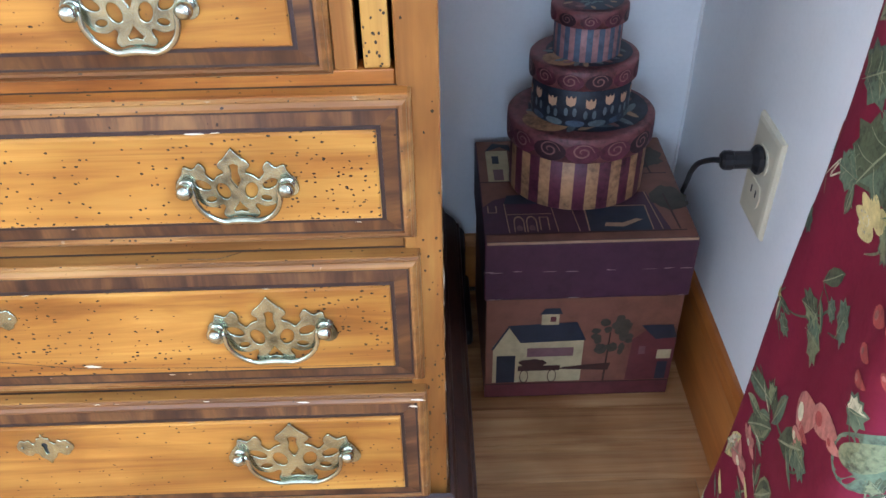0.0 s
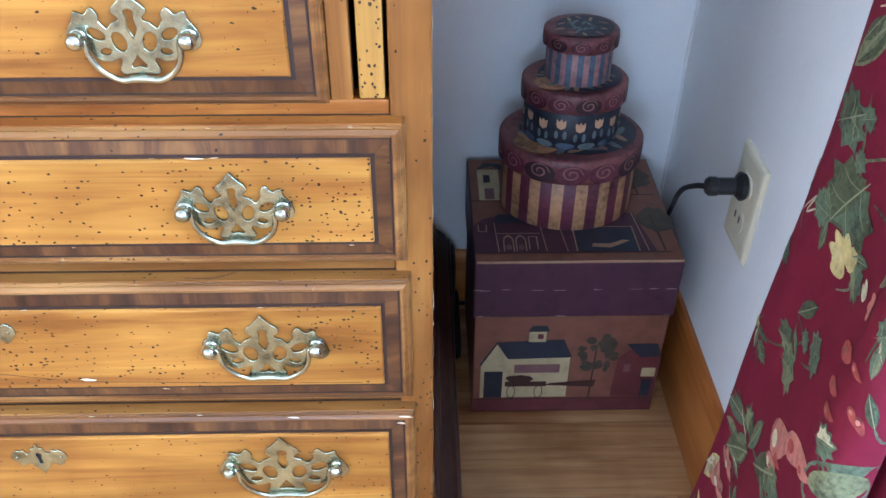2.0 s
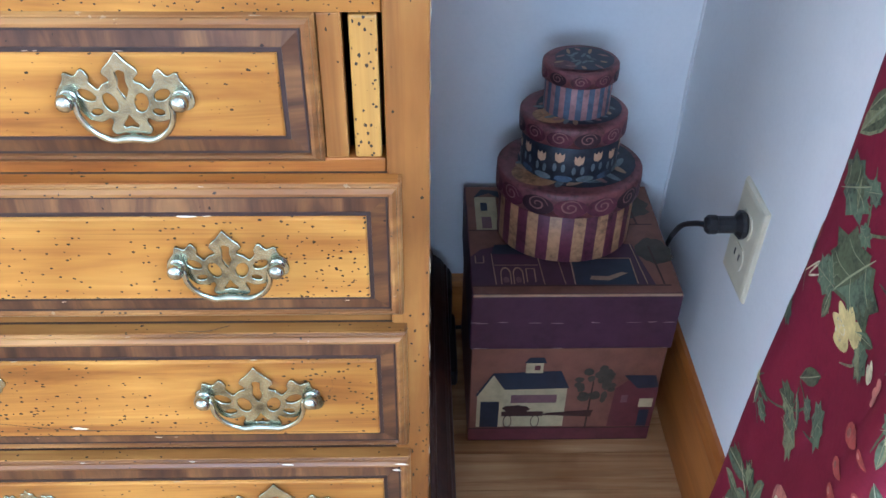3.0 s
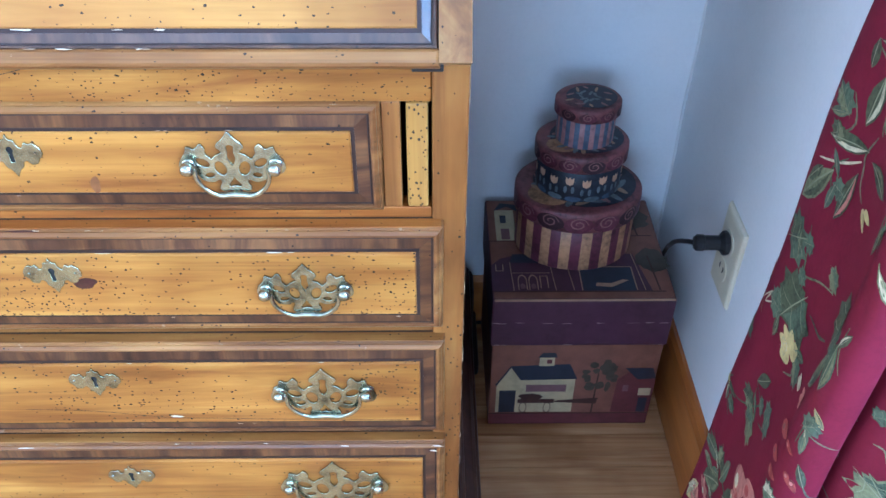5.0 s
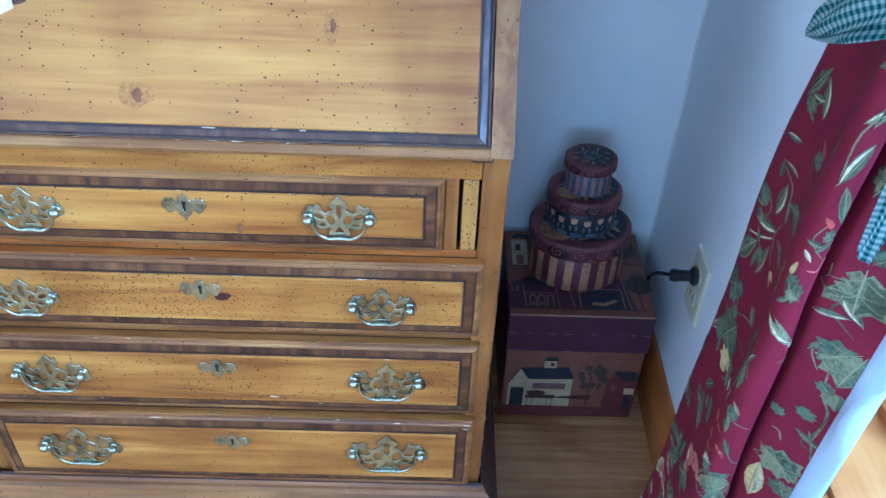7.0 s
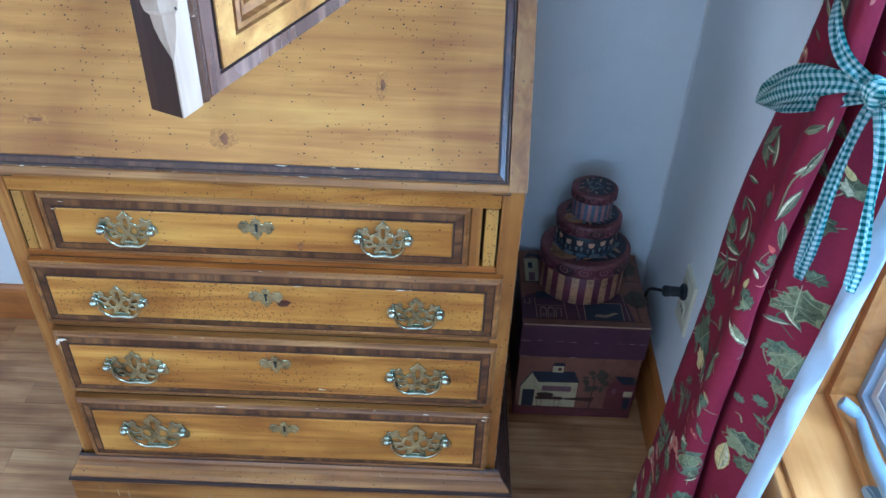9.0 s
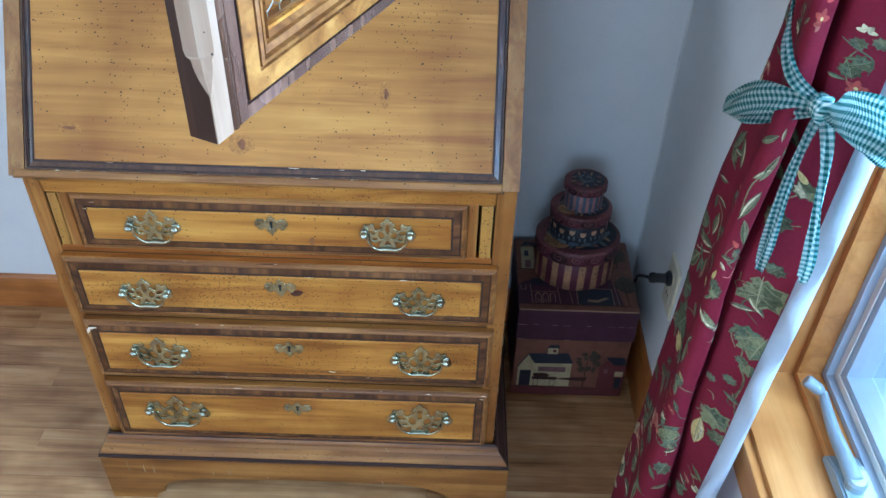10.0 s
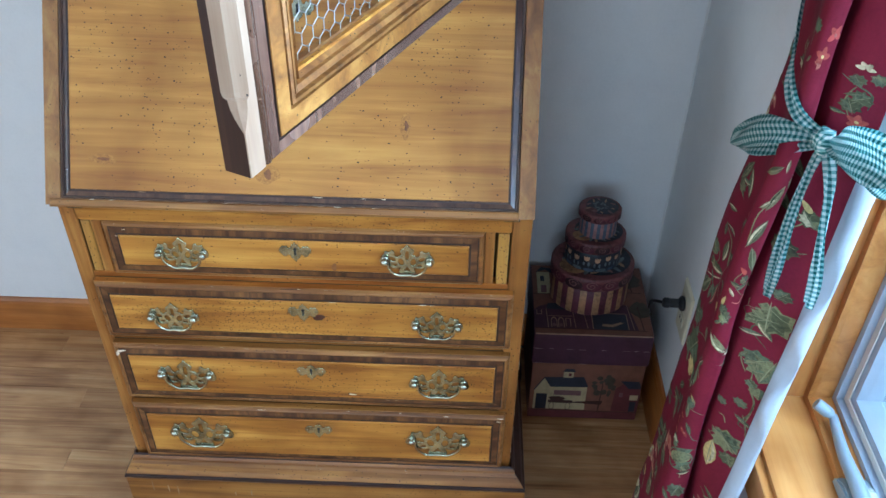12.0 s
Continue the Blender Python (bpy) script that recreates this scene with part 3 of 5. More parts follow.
HATS = (("large", 0.081, 0.068, 0.2582, 0.357, 0.030), ("middle", 0.0563, 0.0475, 0.3562, 0.428, 0.023), ("small", 0.0375, 0.033, 0.4272, 0.486, 0.017))
CENTRES = ((0.1665, 0.388), (0.1645, 0.390), (0.1665, 0.392))
hat_objects = []
for (size, rx, ry, z0, z1, lh), c in zip(HATS, CENTRES):
    label = {"large": "large oval hat box with plum and ochre stripes", "middle": "middle oval hat box with painted tulips on midnight blue", "small": "small oval hat box with blue and pink stripes"}[size]
    hat = thing("hat_box", (c[0], c[1], z0), label, "box", "stack of oval hat boxes")
    mats = {"large": [PLUM, OCHRE], "middle": [BLUEBLACK, BLUEBLACK], "small": [SLATE, PINKISH]}[size]
    part("body", oval(c, [(rx - 0.001, ry - 0.001, z0), (rx, ry, z0 + 0.002), (rx, ry, z1 - 0.006)], pick=lambda k, j: (k // 2) % 2), mats, hat)
    o = 0.0045
    part("lid", oval(c, [(rx + 0.001, ry + 0.001, z1 - lh), (rx + o, ry + o, z1 - lh), (rx + o, ry + o, z1 - 0.002), (rx + o - 0.002, ry + o - 0.002, z1), (rx - 0.004, ry - 0.004, z1 - 0.0012), (0.3 * rx, 0.3 * ry, z1 - 0.001)]), LID_RED, hat)
    hat_objects.append(hat)

# ---------- wall outlet ----------
outlet = thing("wall_outlet", (XR, 0.224, 0.366), "ivory duplex wall outlet with a plug in its upper socket", "outlet")
bm = rect_rings(0.190, 0.258, 0.309, 0.423, [(0.0, 0.0), (0.0, 0.002), (0.002, 0.0045), (0.006, 0.0055)], lambda a, d, h: (XR - d, a, h))
part("plate", bm, IVORY, outlet)
for zc in (0.386, 0.346):
    out = [(0.224 + 0.0165 * math.cos(t), zc + max(-0.0135, min(0.0135, 0.0165 * math.sin(t)))) for t in [2 * math.pi * k / 28 for k in range(28)]]
    sock = part("socket", prism(out, 0.005, 0.0068, turn=lambda a, d, h: (XR - d, a, h)), IVORY, outlet)
    for dy in (-0.006, 0.006):
        part("slot", block(XR - 0.0072, XR - 0.0062, 0.224 + dy - 0.0012, 0.224 + dy + 0.0012, zc - 0.002, zc + 0.006), BLACK, sock)

# ---------- curtain ----------
BURG = plain("burgundy_cotton", (0.155, 0.010, 0.027), 0.75, vary=0.12, scale=220, relief=0.2)
# white cloth; blue-grey here because its shade is put into the colour
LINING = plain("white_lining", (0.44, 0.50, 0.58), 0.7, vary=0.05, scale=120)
BURG.node_tree.nodes["Principled BSDF"].inputs["Specular IOR Level"].default_value = 0.2
CSEC = spline([(0.268, -0.004), (0.246, -0.022), (0.238, -0.055), (0.236, -0.09), (0.228, -0.13), (0.212, -0.175), (0.205, -0.203), (0.211, -0.219), (0.228, -0.2255), (0.2435, -0.220), (0.249, -0.192), (0.253, -0.192), (0.2545, -0.222), (0.2570, -0.232), (0.261, -0.242), (0.266, -0.254), (0.270, -0.261)], 10)
CLEN = [0.0]
for a, b in zip(CSEC, CSEC[1:]):
    CLEN.append(CLEN[-1] + (b - a).length)
CTOT = CLEN[-1]
ZTAB = ((0.0, -0.024), (0.35, -0.010), (0.55, 0.0), (0.76, 0.012), (0.88, 0.024), (0.96, 0.030), (1.2, 0.026), (2.3, 0.02))


FOLD_ACROSS = ((0.0, 0.0), (0.20, 0.0), (CLEN[90], 1.0), (CLEN[120], 1.0), (CTOT, 0.0))  # how far a place follows the crease
FOLD_SHIFT = ((0.0, 0.012), (0.15, 0.012), (0.35, 0.0), (0.70, -0.028), (0.95, -0.024), (1.2, -0.018), (2.3, -0.01))


def lerp_table(tab, z):
    for (z0, v0), (z1, v1) in zip(tab, tab[1:]):
        if z <= z1:
            k = (z - z0) / (z1 - z0)
            return v0 + (v1 - v0) * k
    return tab[-1][1]


def grown(p):
    """From the cutting plan of the curtain to its hung size."""
    return Vector((p[0] + 0.006, p[1] * 0.985, p[2] * 1.07))


def curtain_at(s, z, off=0.0):
    """The cloth's place at s metres across and height z, off metres in front of it."""
    s = max(0.0, min(CTOT, s))
    for i in range(len(CLEN) - 1):
        if s <= CLEN[i + 1] or i == len(CLEN) - 2:
            k = (s - CLEN[i]) / (CLEN[i + 1] - CLEN[i])
            p = CSEC[i].lerp(CSEC[i + 1], k)
            t = CSEC[min(i + 2, len(CSEC) - 1)] - CSEC[max(i - 1, 0)]
            break
    n = Vector((t.y, -t.x, 0)).normalized()
    w = 0.0025 * math.sin(9 * z + 30 * s) + 0.0015 * math.sin(23 * z - 50 * s)
    waist = 1.0 - 0.10 * math.exp(-((z - 0.95) / 0.12) ** 2)
    yc = -0.16
    return grown((p.x + lerp_table(ZTAB, z) + lerp_table(FOLD_ACROSS, s) * lerp_table(FOLD_SHIFT, z), yc + (p.y - yc) * waist, z)) + n * (w + off)


bm = bmesh.new()
NS, NZ = 150, 130
grid = [[bm.verts.new(curtain_at(CTOT * i / NS, 0.035 + 2.1 * j / NZ)) for i in range(NS + 1)] for j in range(NZ + 1)]
for j in range(NZ):
    for i in range(NS):
        bm.faces.new((grid[j][i], grid[j][i + 1], grid[j + 1][i + 1], grid[j + 1][i])).smooth = True
curtain = thing("curtain", (0.25, -0.15, 0.035), "burgundy floral cotton curtain with white lining, tied with a gingham bow", "curtain")
part("cloth", bm, BURG, curtain, smooth=True)
bm = bmesh.new()
lin = []
for j in range(NZ + 1):
    z = 0.03 + 2.1 * j / NZ
    e = curtain_at(CTOT, z)
    w = 0.010 * math.sin(31 * z + 2 * math.sin(9 * z)) + 0.006 * math.sin(57 * z + 1)
    lin.append([bm.verts.new(p) for p in (e + Vector((-0.001, 0.006, 0)), e + Vector((0.002, -0.006, 0)), e + Vector((0.004 + w * 0.6, -0.012, 0)), e + Vector((0.009 + w * 0.4, -0.017, 0)), e + Vector((0.016, -0.019, 0)), e + Vector((0.020, 0.02, 0)))])
for p, q in zip(lin, lin[1:]):
    for i in range(5):
        bm.faces.new((p[i], p[i + 1], q[i + 1], q[i])).smooth = True
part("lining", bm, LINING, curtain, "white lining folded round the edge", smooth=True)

# ---------- window ----------
window = thing("window_1", (XR, WY1, WZ0), "honey oak framed casement window with a pale sash", "window", kind="structure")
JX = 0.420
part("stool", block(XR - 0.004, JX, WY0, WY1, WZ0 - 0.02, WZ0, 0.001), OAK_TRIM, window)
part("jamb", block(XR - 0.004, JX, WY1 - 0.0005, WY1 + 0.018, WZ0, WZ1), OAK_TRIM_Z, window)
part("jamb", block(XR - 0.004, JX, WY0 - 0.018, WY0, WZ0, WZ1), OAK_TRIM_Z, window)
part("head", block(XR - 0.004, JX, WY0, WY1, WZ1, WZ1 + 0.018), OAK_TRIM, window)
for y0, y1, z0, z1, m in ((WY0 - 0.064, WY1 + 0.064, WZ0 - 0.066, WZ0 - 0.008, OAK_TRIM), (WY0 - 0.064, WY1 + 0.064, WZ1 + 0.006, WZ1 + 0.064, OAK_TRIM), (WY1 + 0.006, WY1 + 0.064, WZ0 - 0.008, WZ1 + 0.006, OAK_TRIM_Z), (WY0 - 0.064, WY0 - 0.006, WZ0 - 0.008, WZ1 + 0.006, OAK_TRIM_Z)):
    part("casing", block(XR - 0.017, XR - 0.0005, y0, y1, z0, z1, 0.002), m, window)
part("stop", rect_rings(WY0, WY1, WZ0, WZ1, [(0.0, 0.0), (0.012, 0.0), (0.014, 0.008), (0.014, 0.04)], lambda a, d, h: (JX - 0.012 + d, a, h), fill=False), OAK_TRIM, window)
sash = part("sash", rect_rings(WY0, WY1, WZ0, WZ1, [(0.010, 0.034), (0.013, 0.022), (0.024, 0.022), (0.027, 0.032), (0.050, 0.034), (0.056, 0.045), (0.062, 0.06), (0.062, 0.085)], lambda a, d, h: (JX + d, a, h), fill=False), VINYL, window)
PALE_VINYL = plain("pale_sash_strip", (0.66, 0.66, 0.60), 0.45, vary=0.05)
part("glazing_bead", rect_rings(WY0, WY1, WZ0, WZ1, [(0.0285, 0.0315), (0.0290, 0.0300), (0.0400, 0.0300), (0.0405, 0.0320)], lambda a, d, h: (JX + d, a, h), fill=False), PALE_VINYL, sash)
part("weather_seal", rect_rings(WY0, WY1, WZ0, WZ1, [(0.0120, 0.0225), (0.0120, 0.0212), (0.0135, 0.0212), (0.0135, 0.0225)], lambda a, d, h: (JX + d, a, h), fill=False), BLACK, sash)
GLASS, nt, b = nodes_of("window_glass")
b.inputs["Transmission Weight"].default_value, b.inputs["Roughness"].default_value, b.inputs["IOR"].default_value = 1.0, 0.0, 1.2
pane = part("pane", block(JX + 0.060, JX + 0.064, WY0 + 0.06, WY1 - 0.06, WZ0 + 0.06, WZ1 - 0.06), GLASS, window)
pane.visible_shadow = False


# ---------- brass pulls and escutcheons ----------
def flat_plate(outer, holes, depth, place):
    """A pierced plate with softly rounded edges; place maps (x, z) and depth to the world."""
    cu = bpy.data.curves.new("plate", "CURVE")
    cu.dimensions, cu.fill_mode, cu.extrude, cu.bevel_depth, cu.bevel_resolution = "2D", "BOTH", depth / 2, depth * 0.35, 1
    for loop in (outer, *holes):
        sp = cu.splines.new("POLY")
        sp.points.add(len(loop) - 1)
        for p, q in zip(sp.points, loop):
            p.co = (q[0], q[1], 0, 1)
        sp.use_cyclic_u = True
    ob = bpy.data.objects.new("plate", cu)
    scene.collection.objects.link(ob)
    me = bpy.data.meshes.new_from_object(ob.evaluated_get(bpy.context.evaluated_depsgraph_get()))
    bpy.data.objects.remove(ob)
    bm = bmesh.new()
    bm.from_mesh(me)
    bpy.data.meshes.remove(me)
    for v in bm.verts:
        v.co = place(v.co.x, v.co.y, v.co.z)
    return bm


def mirrored(half):
    """A closed loop from its right half, given from top to bottom."""
    return half + [(-x, z) for x, z in half[::-1] if abs(x) > 1e-6]


def ellipse(cx, cz, rx, rz, n=14, tilt=0.0):
    return [(cx + rx * math.cos(t) * math.cos(tilt) - rz * math.sin(t) * math.sin(tilt), cz + rx * math.cos(t) * math.sin(tilt) + rz * math.sin(t) * math.cos(tilt)) for t in [2 * math.pi * k / n for k in range(n)]]


WING = [(0.0, 0.92), (0.09, 0.80), (0.19, 0.68), (0.28, 0.60), (0.32, 0.50), (0.24, 0.42), (0.23, 0.33), (0.36, 0.27), (0.47, 0.16), (0.56, 0.24), (0.62, 0.34), (0.60, 0.44), (0.70, 0.58), (0.80, 0.48), (0.88, 0.44), (1.03, 0.50), (1.08, 0.34), (1.20, 0.16),
        (1.28, -0.04), (1.23, -0.20), (1.08, -0.26), (0.92, -0.20), (0.84, -0.34), (0.72, -0.46), (0.52, -0.50), (0.36, -0.42), (0.31, -0.52), (0.38, -0.68), (0.30, -0.78), (0.14, -0.74), (0.0, -0.78)]
TEAR = [(0.0, 0.58), (0.10, 0.53), (0.075, 0.36), (0.11, 0.18), (0.05, 0.04), (0.0, -0.04)]
FOOT = [(0.0, -0.33), (0.07, -0.46), (0.17, -0.58), (0.13, -0.66), (0.0, -0.62)]


def smooth_half(half, u, per=3):
    pts = spline(half, per)
    return mirrored([(p.x * u, p.y * u) for p in pts])


def pull(x, z, bore, y=-0.0045, drop=0.0):
    """A pierced bat-wing backplate with two posts and a hanging bail."""
    u = bore / 2
    holder = thing("drawer_pull", (x, y, z), "aged brass bat-wing drawer pull with a hanging bail", "handle", "brass drawer pulls")

    def place(a, b, d):
        return Vector((x + a * 0.95, y - 0.0022 - d, z - drop + b * 0.95))

    holes = [mirrored([(a * u, b * u) for a, b in half]) for half in (TEAR, FOOT)]
    for sgn in (1, -1):
        holes += [ellipse(sgn * 0.29 * u, -0.10 * u, 0.145 * u, 0.22 * u, 16, -sgn * 0.25), ellipse(sgn * 0.70 * u, 0.06 * u, 0.19 * u, 0.12 * u, 14, sgn * 0.55), ellipse(sgn * 0.58 * u, -0.30 * u, 0.13 * u, 0.085 * u, 12, -sgn * 0.2)]
    plate = flat_plate(smooth_half(WING, u), holes, 0.0014, place)
    part("backplate", plate, BRASS, holder)
    for sgn in (1, -1):
        cx = x + sgn * u
        post = lathe([(0.0074, 0.0), (0.0074, 0.0012), (0.0052, 0.0024), (0.0034, 0.0040), (0.0038, 0.0052), (0.0052, 0.0066), (0.0058, 0.0090), (0.0052, 0.0114), (0.0030, 0.0134), (0.0, 0.0140)], (cx, y - 0.001, z), (0, -1, 0), 16)
        part("post", post, PEWTER, holder, smooth=True)
    yb = y - 0.0080
    half = [(0.86, -0.02, 0.0), (0.84, -0.28, 0.0), (0.74, -0.54, 0.0012), (0.55, -0.74, 0.0022), (0.34, -0.83, 0.0026), (0.15, -0.81, 0.0026), (0.0, -0.80, 0.0026)]
    path = [(x + a * u, yb + c, z + b * u) for a, b, c in half]
    path = path + [(x - a * u, yb + c, z + b * u) for a, b, c in half[-2::-1]]
    path = [(x + 0.99 * u, yb, z + 0.01 * u)] + path + [(x - 0.99 * u, yb, z + 0.01 * u)]
    pts = spline(path, 4)
    n = len(pts)
    radii = [0.0020 + 0.0008 * math.exp(-(((i / (n - 1)) - 0.5) / 0.16) ** 2) for i in range(n)]
    part("bail", tube(pts, 0.002, 10, radii=radii), PEWTER, holder, smooth=True)


PULLS = ((0.188, 0.533, 0.6515, 0.068, SET_BACK, 0.0), (0.1415, 0.5645, 0.5295, 0.068, 0, 0.001), (0.137, 0.567, 0.3965, 0.083, 0, 0.005), (0.1375, 0.5645, 0.2460, 0.095, 0, 0.004))
for xr, xl, z, bore, back, drop in PULLS:
    pull(-xr, z, bore, -0.0072 + back, drop)
    pull(-xl, z, bore, -0.0072 + back, drop)

KEY = [(0.0, 0.78), (0.09, 0.60), (0.22, 0.58), (0.27, 0.38), (0.44, 0.26), (0.56, 0.48), (0.70, 0.40), (0.84, 0.46), (1.04, 0.22), (1.06, -0.02), (0.92, -0.16), (0.84, -0.34), (0.62, -0.38), (0.50, -0.24), (0.34, -0.30), (0.28, -0.50), (0.14, -0.62), (0.0, -0.88)]


def escutcheon(place, u, base):
    ob = thing("escutcheon", base, "small aged brass keyhole plate", "keyhole plate", "keyhole plates")
    hole = [(0.13 * u * math.cos(t), 0.2 * u + 0.15 * u * math.sin(t)) for t in [radians(-50 + 280 * k / 12) for k in range(13)]] + [(-0.09 * u, -0.32 * u), (0.09 * u, -0.32 * u)]
    part("plate", flat_plate(smooth_half(KEY, u), [hole], 0.0012, place), BRASS, ob)
    bm = flat_plate([(p[0] * 1.3, p[1] * 1.3) for p in hole], [], 0.0002, lambda a, b, d: place(a, b, d - 0.0009))
    part("keyhole", bm, BLACK, ob)
    for sgn in (1, -1):
        c = place(sgn * 0.86 * u, 0.08 * u, 0.0)
        part("pin", lathe([(0.0013, -0.001), (0.0013, 0.0012), (0.0008, 0.002)], c, (0, -1, 0), 8), PEWTER, ob)


for x, z, back in ((-0.358, 0.660, SET_BACK), (-0.354, 0.546, 0), (-0.3525, 0.410, 0), (-0.3515, 0.259, 0)):
    escutcheon(lambda a, b, d, x=x, z=z, back=back: Vector((x + a, -0.0078 + back - d, z + b)), 0.0225, (x, -0.0075 + back, z))

# knots, chips and cracks in the timber
KNOT, nt, b = nodes_of("knot_wood")
vec, raw = coords(nt, shuffle=False)
nz = noise_tex(nt, raw, 240.0, 4, 0.6, 1.0)
nt.links.new(ramp(nt, nz, ((0.3, (0.21, 0.075, 0.012)), (0.5, (0.32, 0.135, 0.024)), (0.7, (0.43, 0.20, 0.036)))), b.inputs["Base Color"])
b.inputs["Roughness"].default_value = 0.4
KNOT_RED = plain("knot_heart_wood", (0.17, 0.06, 0.018), 0.4, vary=0.4, scale=160)
KNOT_DARK = plain("dark_knot_wood", (0.05, 0.012, 0.008), 0.4, vary=0.4, scale=200)
CHIP = plain("bare_chip", (0.66, 0.55, 0.40), 0.7, vary=0.15, scale=200)


def blob(place, rx, rz, seed, thick=0.0004, n=18, rough_edge=0.25):
    """A small uneven lens of material lying on a face."""
    r = random.Random(seed)
    ph = [r.uniform(0, 6.28) for _ in range(3)]
    bm = bmesh.new()
    ring = []
    for k in range(n):
        t = 2 * math.pi * k / n
        q = 1 + rough_edge * (0.5 * math.sin(2 * t + ph[0]) + 0.3 * math.sin(3 * t + ph[1]) + 0.2 * math.sin(5 * t + ph[2]))
        ring.append(bm.verts.new(place(rx * q * math.cos(t), rz * q * math.sin(t), 0.0)))
    c = bm.verts.new(place(0, 0, thick))
    for k in range(n):
        bm.faces.new((ring[k], ring[(k + 1) % n], c))
    return bm


def on_drawers(x, z, y=-0.0043):
    return lambda a, b, d: Vector((x + a, y - d, z + b))


def on_fall(x, v):
    return lambda a, b, d: Vector(slope(x + a, -0.0033 - d, v + b))


panels = {}
for o in desk.children:
    if o.name.startswith("drawer"):
        panels[o.name] = o
dk = [panels[k] for k in sorted(panels)]
KNOTS = ((dk[0], -0.3006, 0.6302, 0.0035, 0.009, KNOT_RED, 1), (dk[1], -0.3300, 0.5350, 0.0105, 0.006, KNOT_DARK, 2), (dk[1], -0.3724, 0.5857, 0.018, 0.0035, KNOT_DARK, 3))
for dr, x, z, rx, rz, mt, sd in KNOTS:
    part("knot", blob(on_drawers(x, z, (-0.0069 if rx < 0.012 else -0.0012) + (SET_BACK if dr is dk[0] else 0)), rx, rz, sd), mt, dr)
for x, v, rx, rz, sd in ((-0.387, 0.053, 0.016, 0.015, 4), (-0.623, 0.068, 0.020, 0.007, 5), (-0.191, 0.127, 0.008, 0.017, 6)):
    part("knot", blob(on_fall(x, v), rx, rz, sd, 0.0003, 24), KNOT, fall)
    part("knot_heart", blob(on_fall(x + 0.001, v), rx * 0.55, rz * 0.55, sd + 20, 0.0006, 18), KNOT_RED, fall)
CHIPS = ((2, -0.2852, 0.3568, 0.0065, 0.0014), (2, -0.67, 0.4408, 0.007, 0.0028), (2, -0.6772, 0.4343, 0.003, 0.005), (3, -0.0308, 0.2952, 0.004, 0.0012), (3, -0.0267, 0.3032, 0.006, 0.0012), (3, -0.1231, 0.3043, 0.005, 0.0008), (1, -0.3078, 0.5662, 0.006, 0.0006), (1, -0.1642, 0.5667, 0.008, 0.0007), (2, -0.3181, 0.4283, 0.007, 0.0006), (3, -0.4514, 0.3043, 0.007, 0.0008), (0, -0.6156, 0.6891, 0.003, 0.0006), (0, -0.6279, 0.6763, 0.003, 0.0007))
for k, (i, x, z, rx, rz) in enumerate(CHIPS):
    part("bare_chip", blob(on_drawers(x, z, (-0.0072 if i == 2 and k == 0 else -0.0046) + (SET_BACK if i == 0 else 0)), rx, rz, 30 + k, 0.0006, 12, 0.5), CHIP, dk[i])
r = random.Random(21)
for i, (x0, x1, z0, z1) in enumerate(DRAWERS):
    for k in range(15):
        x = r.uniform(x0 + 0.03, x1 - 0.03)
        z = r.choice((z1 - 0.0215, z1 - 0.0015, z0 + 0.0215))
        part("edge_wear", blob(on_drawers(x, z, (-0.0066 if abs(z - z1) > 0.01 else -0.0016) + (SET_BACK if i == 0 else 0)), r.uniform(0.0010, 0.0032), r.uniform(0.0002, 0.00045), 60 + k, 0.0004, 10, 0.5), CHIP if r.random() < 0.25 else PALE, dk[i])
for k in range(18):
    x = r.uniform(-0.67, -0.05)
    part("edge_wear", blob(on_fall(x, r.choice((0.0095, 0.0095, 0.0225))), r.uniform(0.002, 0.007), r.uniform(0.0003, 0.0007), 90 + k, 0.0005, 10, 0.5), CHIP if r.random() < 0.4 else PALE, fall)
for k in range(26):
    z = r.uniform(0.165, 0.73)
    part("edge_wear", blob(lambda a, b, d, z=z: Vector((DXS + 0.0012 + d * 0.4, 0.012 + a * 0.25 - d, z + b)), 0.0035, r.uniform(0.002, 0.012), 120 + k, 0.0012, 10, 0.4), CHIP if k % 2 else PALE, desk)
for k, (x, z, ln) in enumerate(((-0.6772, 0.0996, 0.014), (-0.6484, 0.0928, 0.010), (-0.631, 0.0883, 0.013), (-0.5212, 0.0849, 0.006), (-0.4904, 0.0883, 0.011), (-0.4207, 0.0747, 0.003), (-0.2052, 0.0724, 0.004))):
    part("scratch", blob(on_drawers(x, z, -0.0252), 0.0012, ln, 150 + k, 0.0004, 10, 0.4), PALE, desk)
crack = [(-0.4309, 0.3688), (-0.3632, 0.3655), (-0.2975, 0.3557), (-0.2298, 0.353), (-0.1539, 0.3508), (-0.0616, 0.3497)]


def ribbon_xz(points, w, y):
    pts = spline(points, 6)
    bm = bmesh.new()
    prev = None
    for i, p in enumerate(pts):
        k = w * (0.3 + 0.7 * abs(math.sin(i * 1.7)))
        row = (bm.verts.new((p.x, y, p.y + k)), bm.verts.new((p.x, y, p.y - k)))
        if prev:
            bm.faces.new((prev[0], prev[1], row[1], row[0]))
        prev = row
    return bm


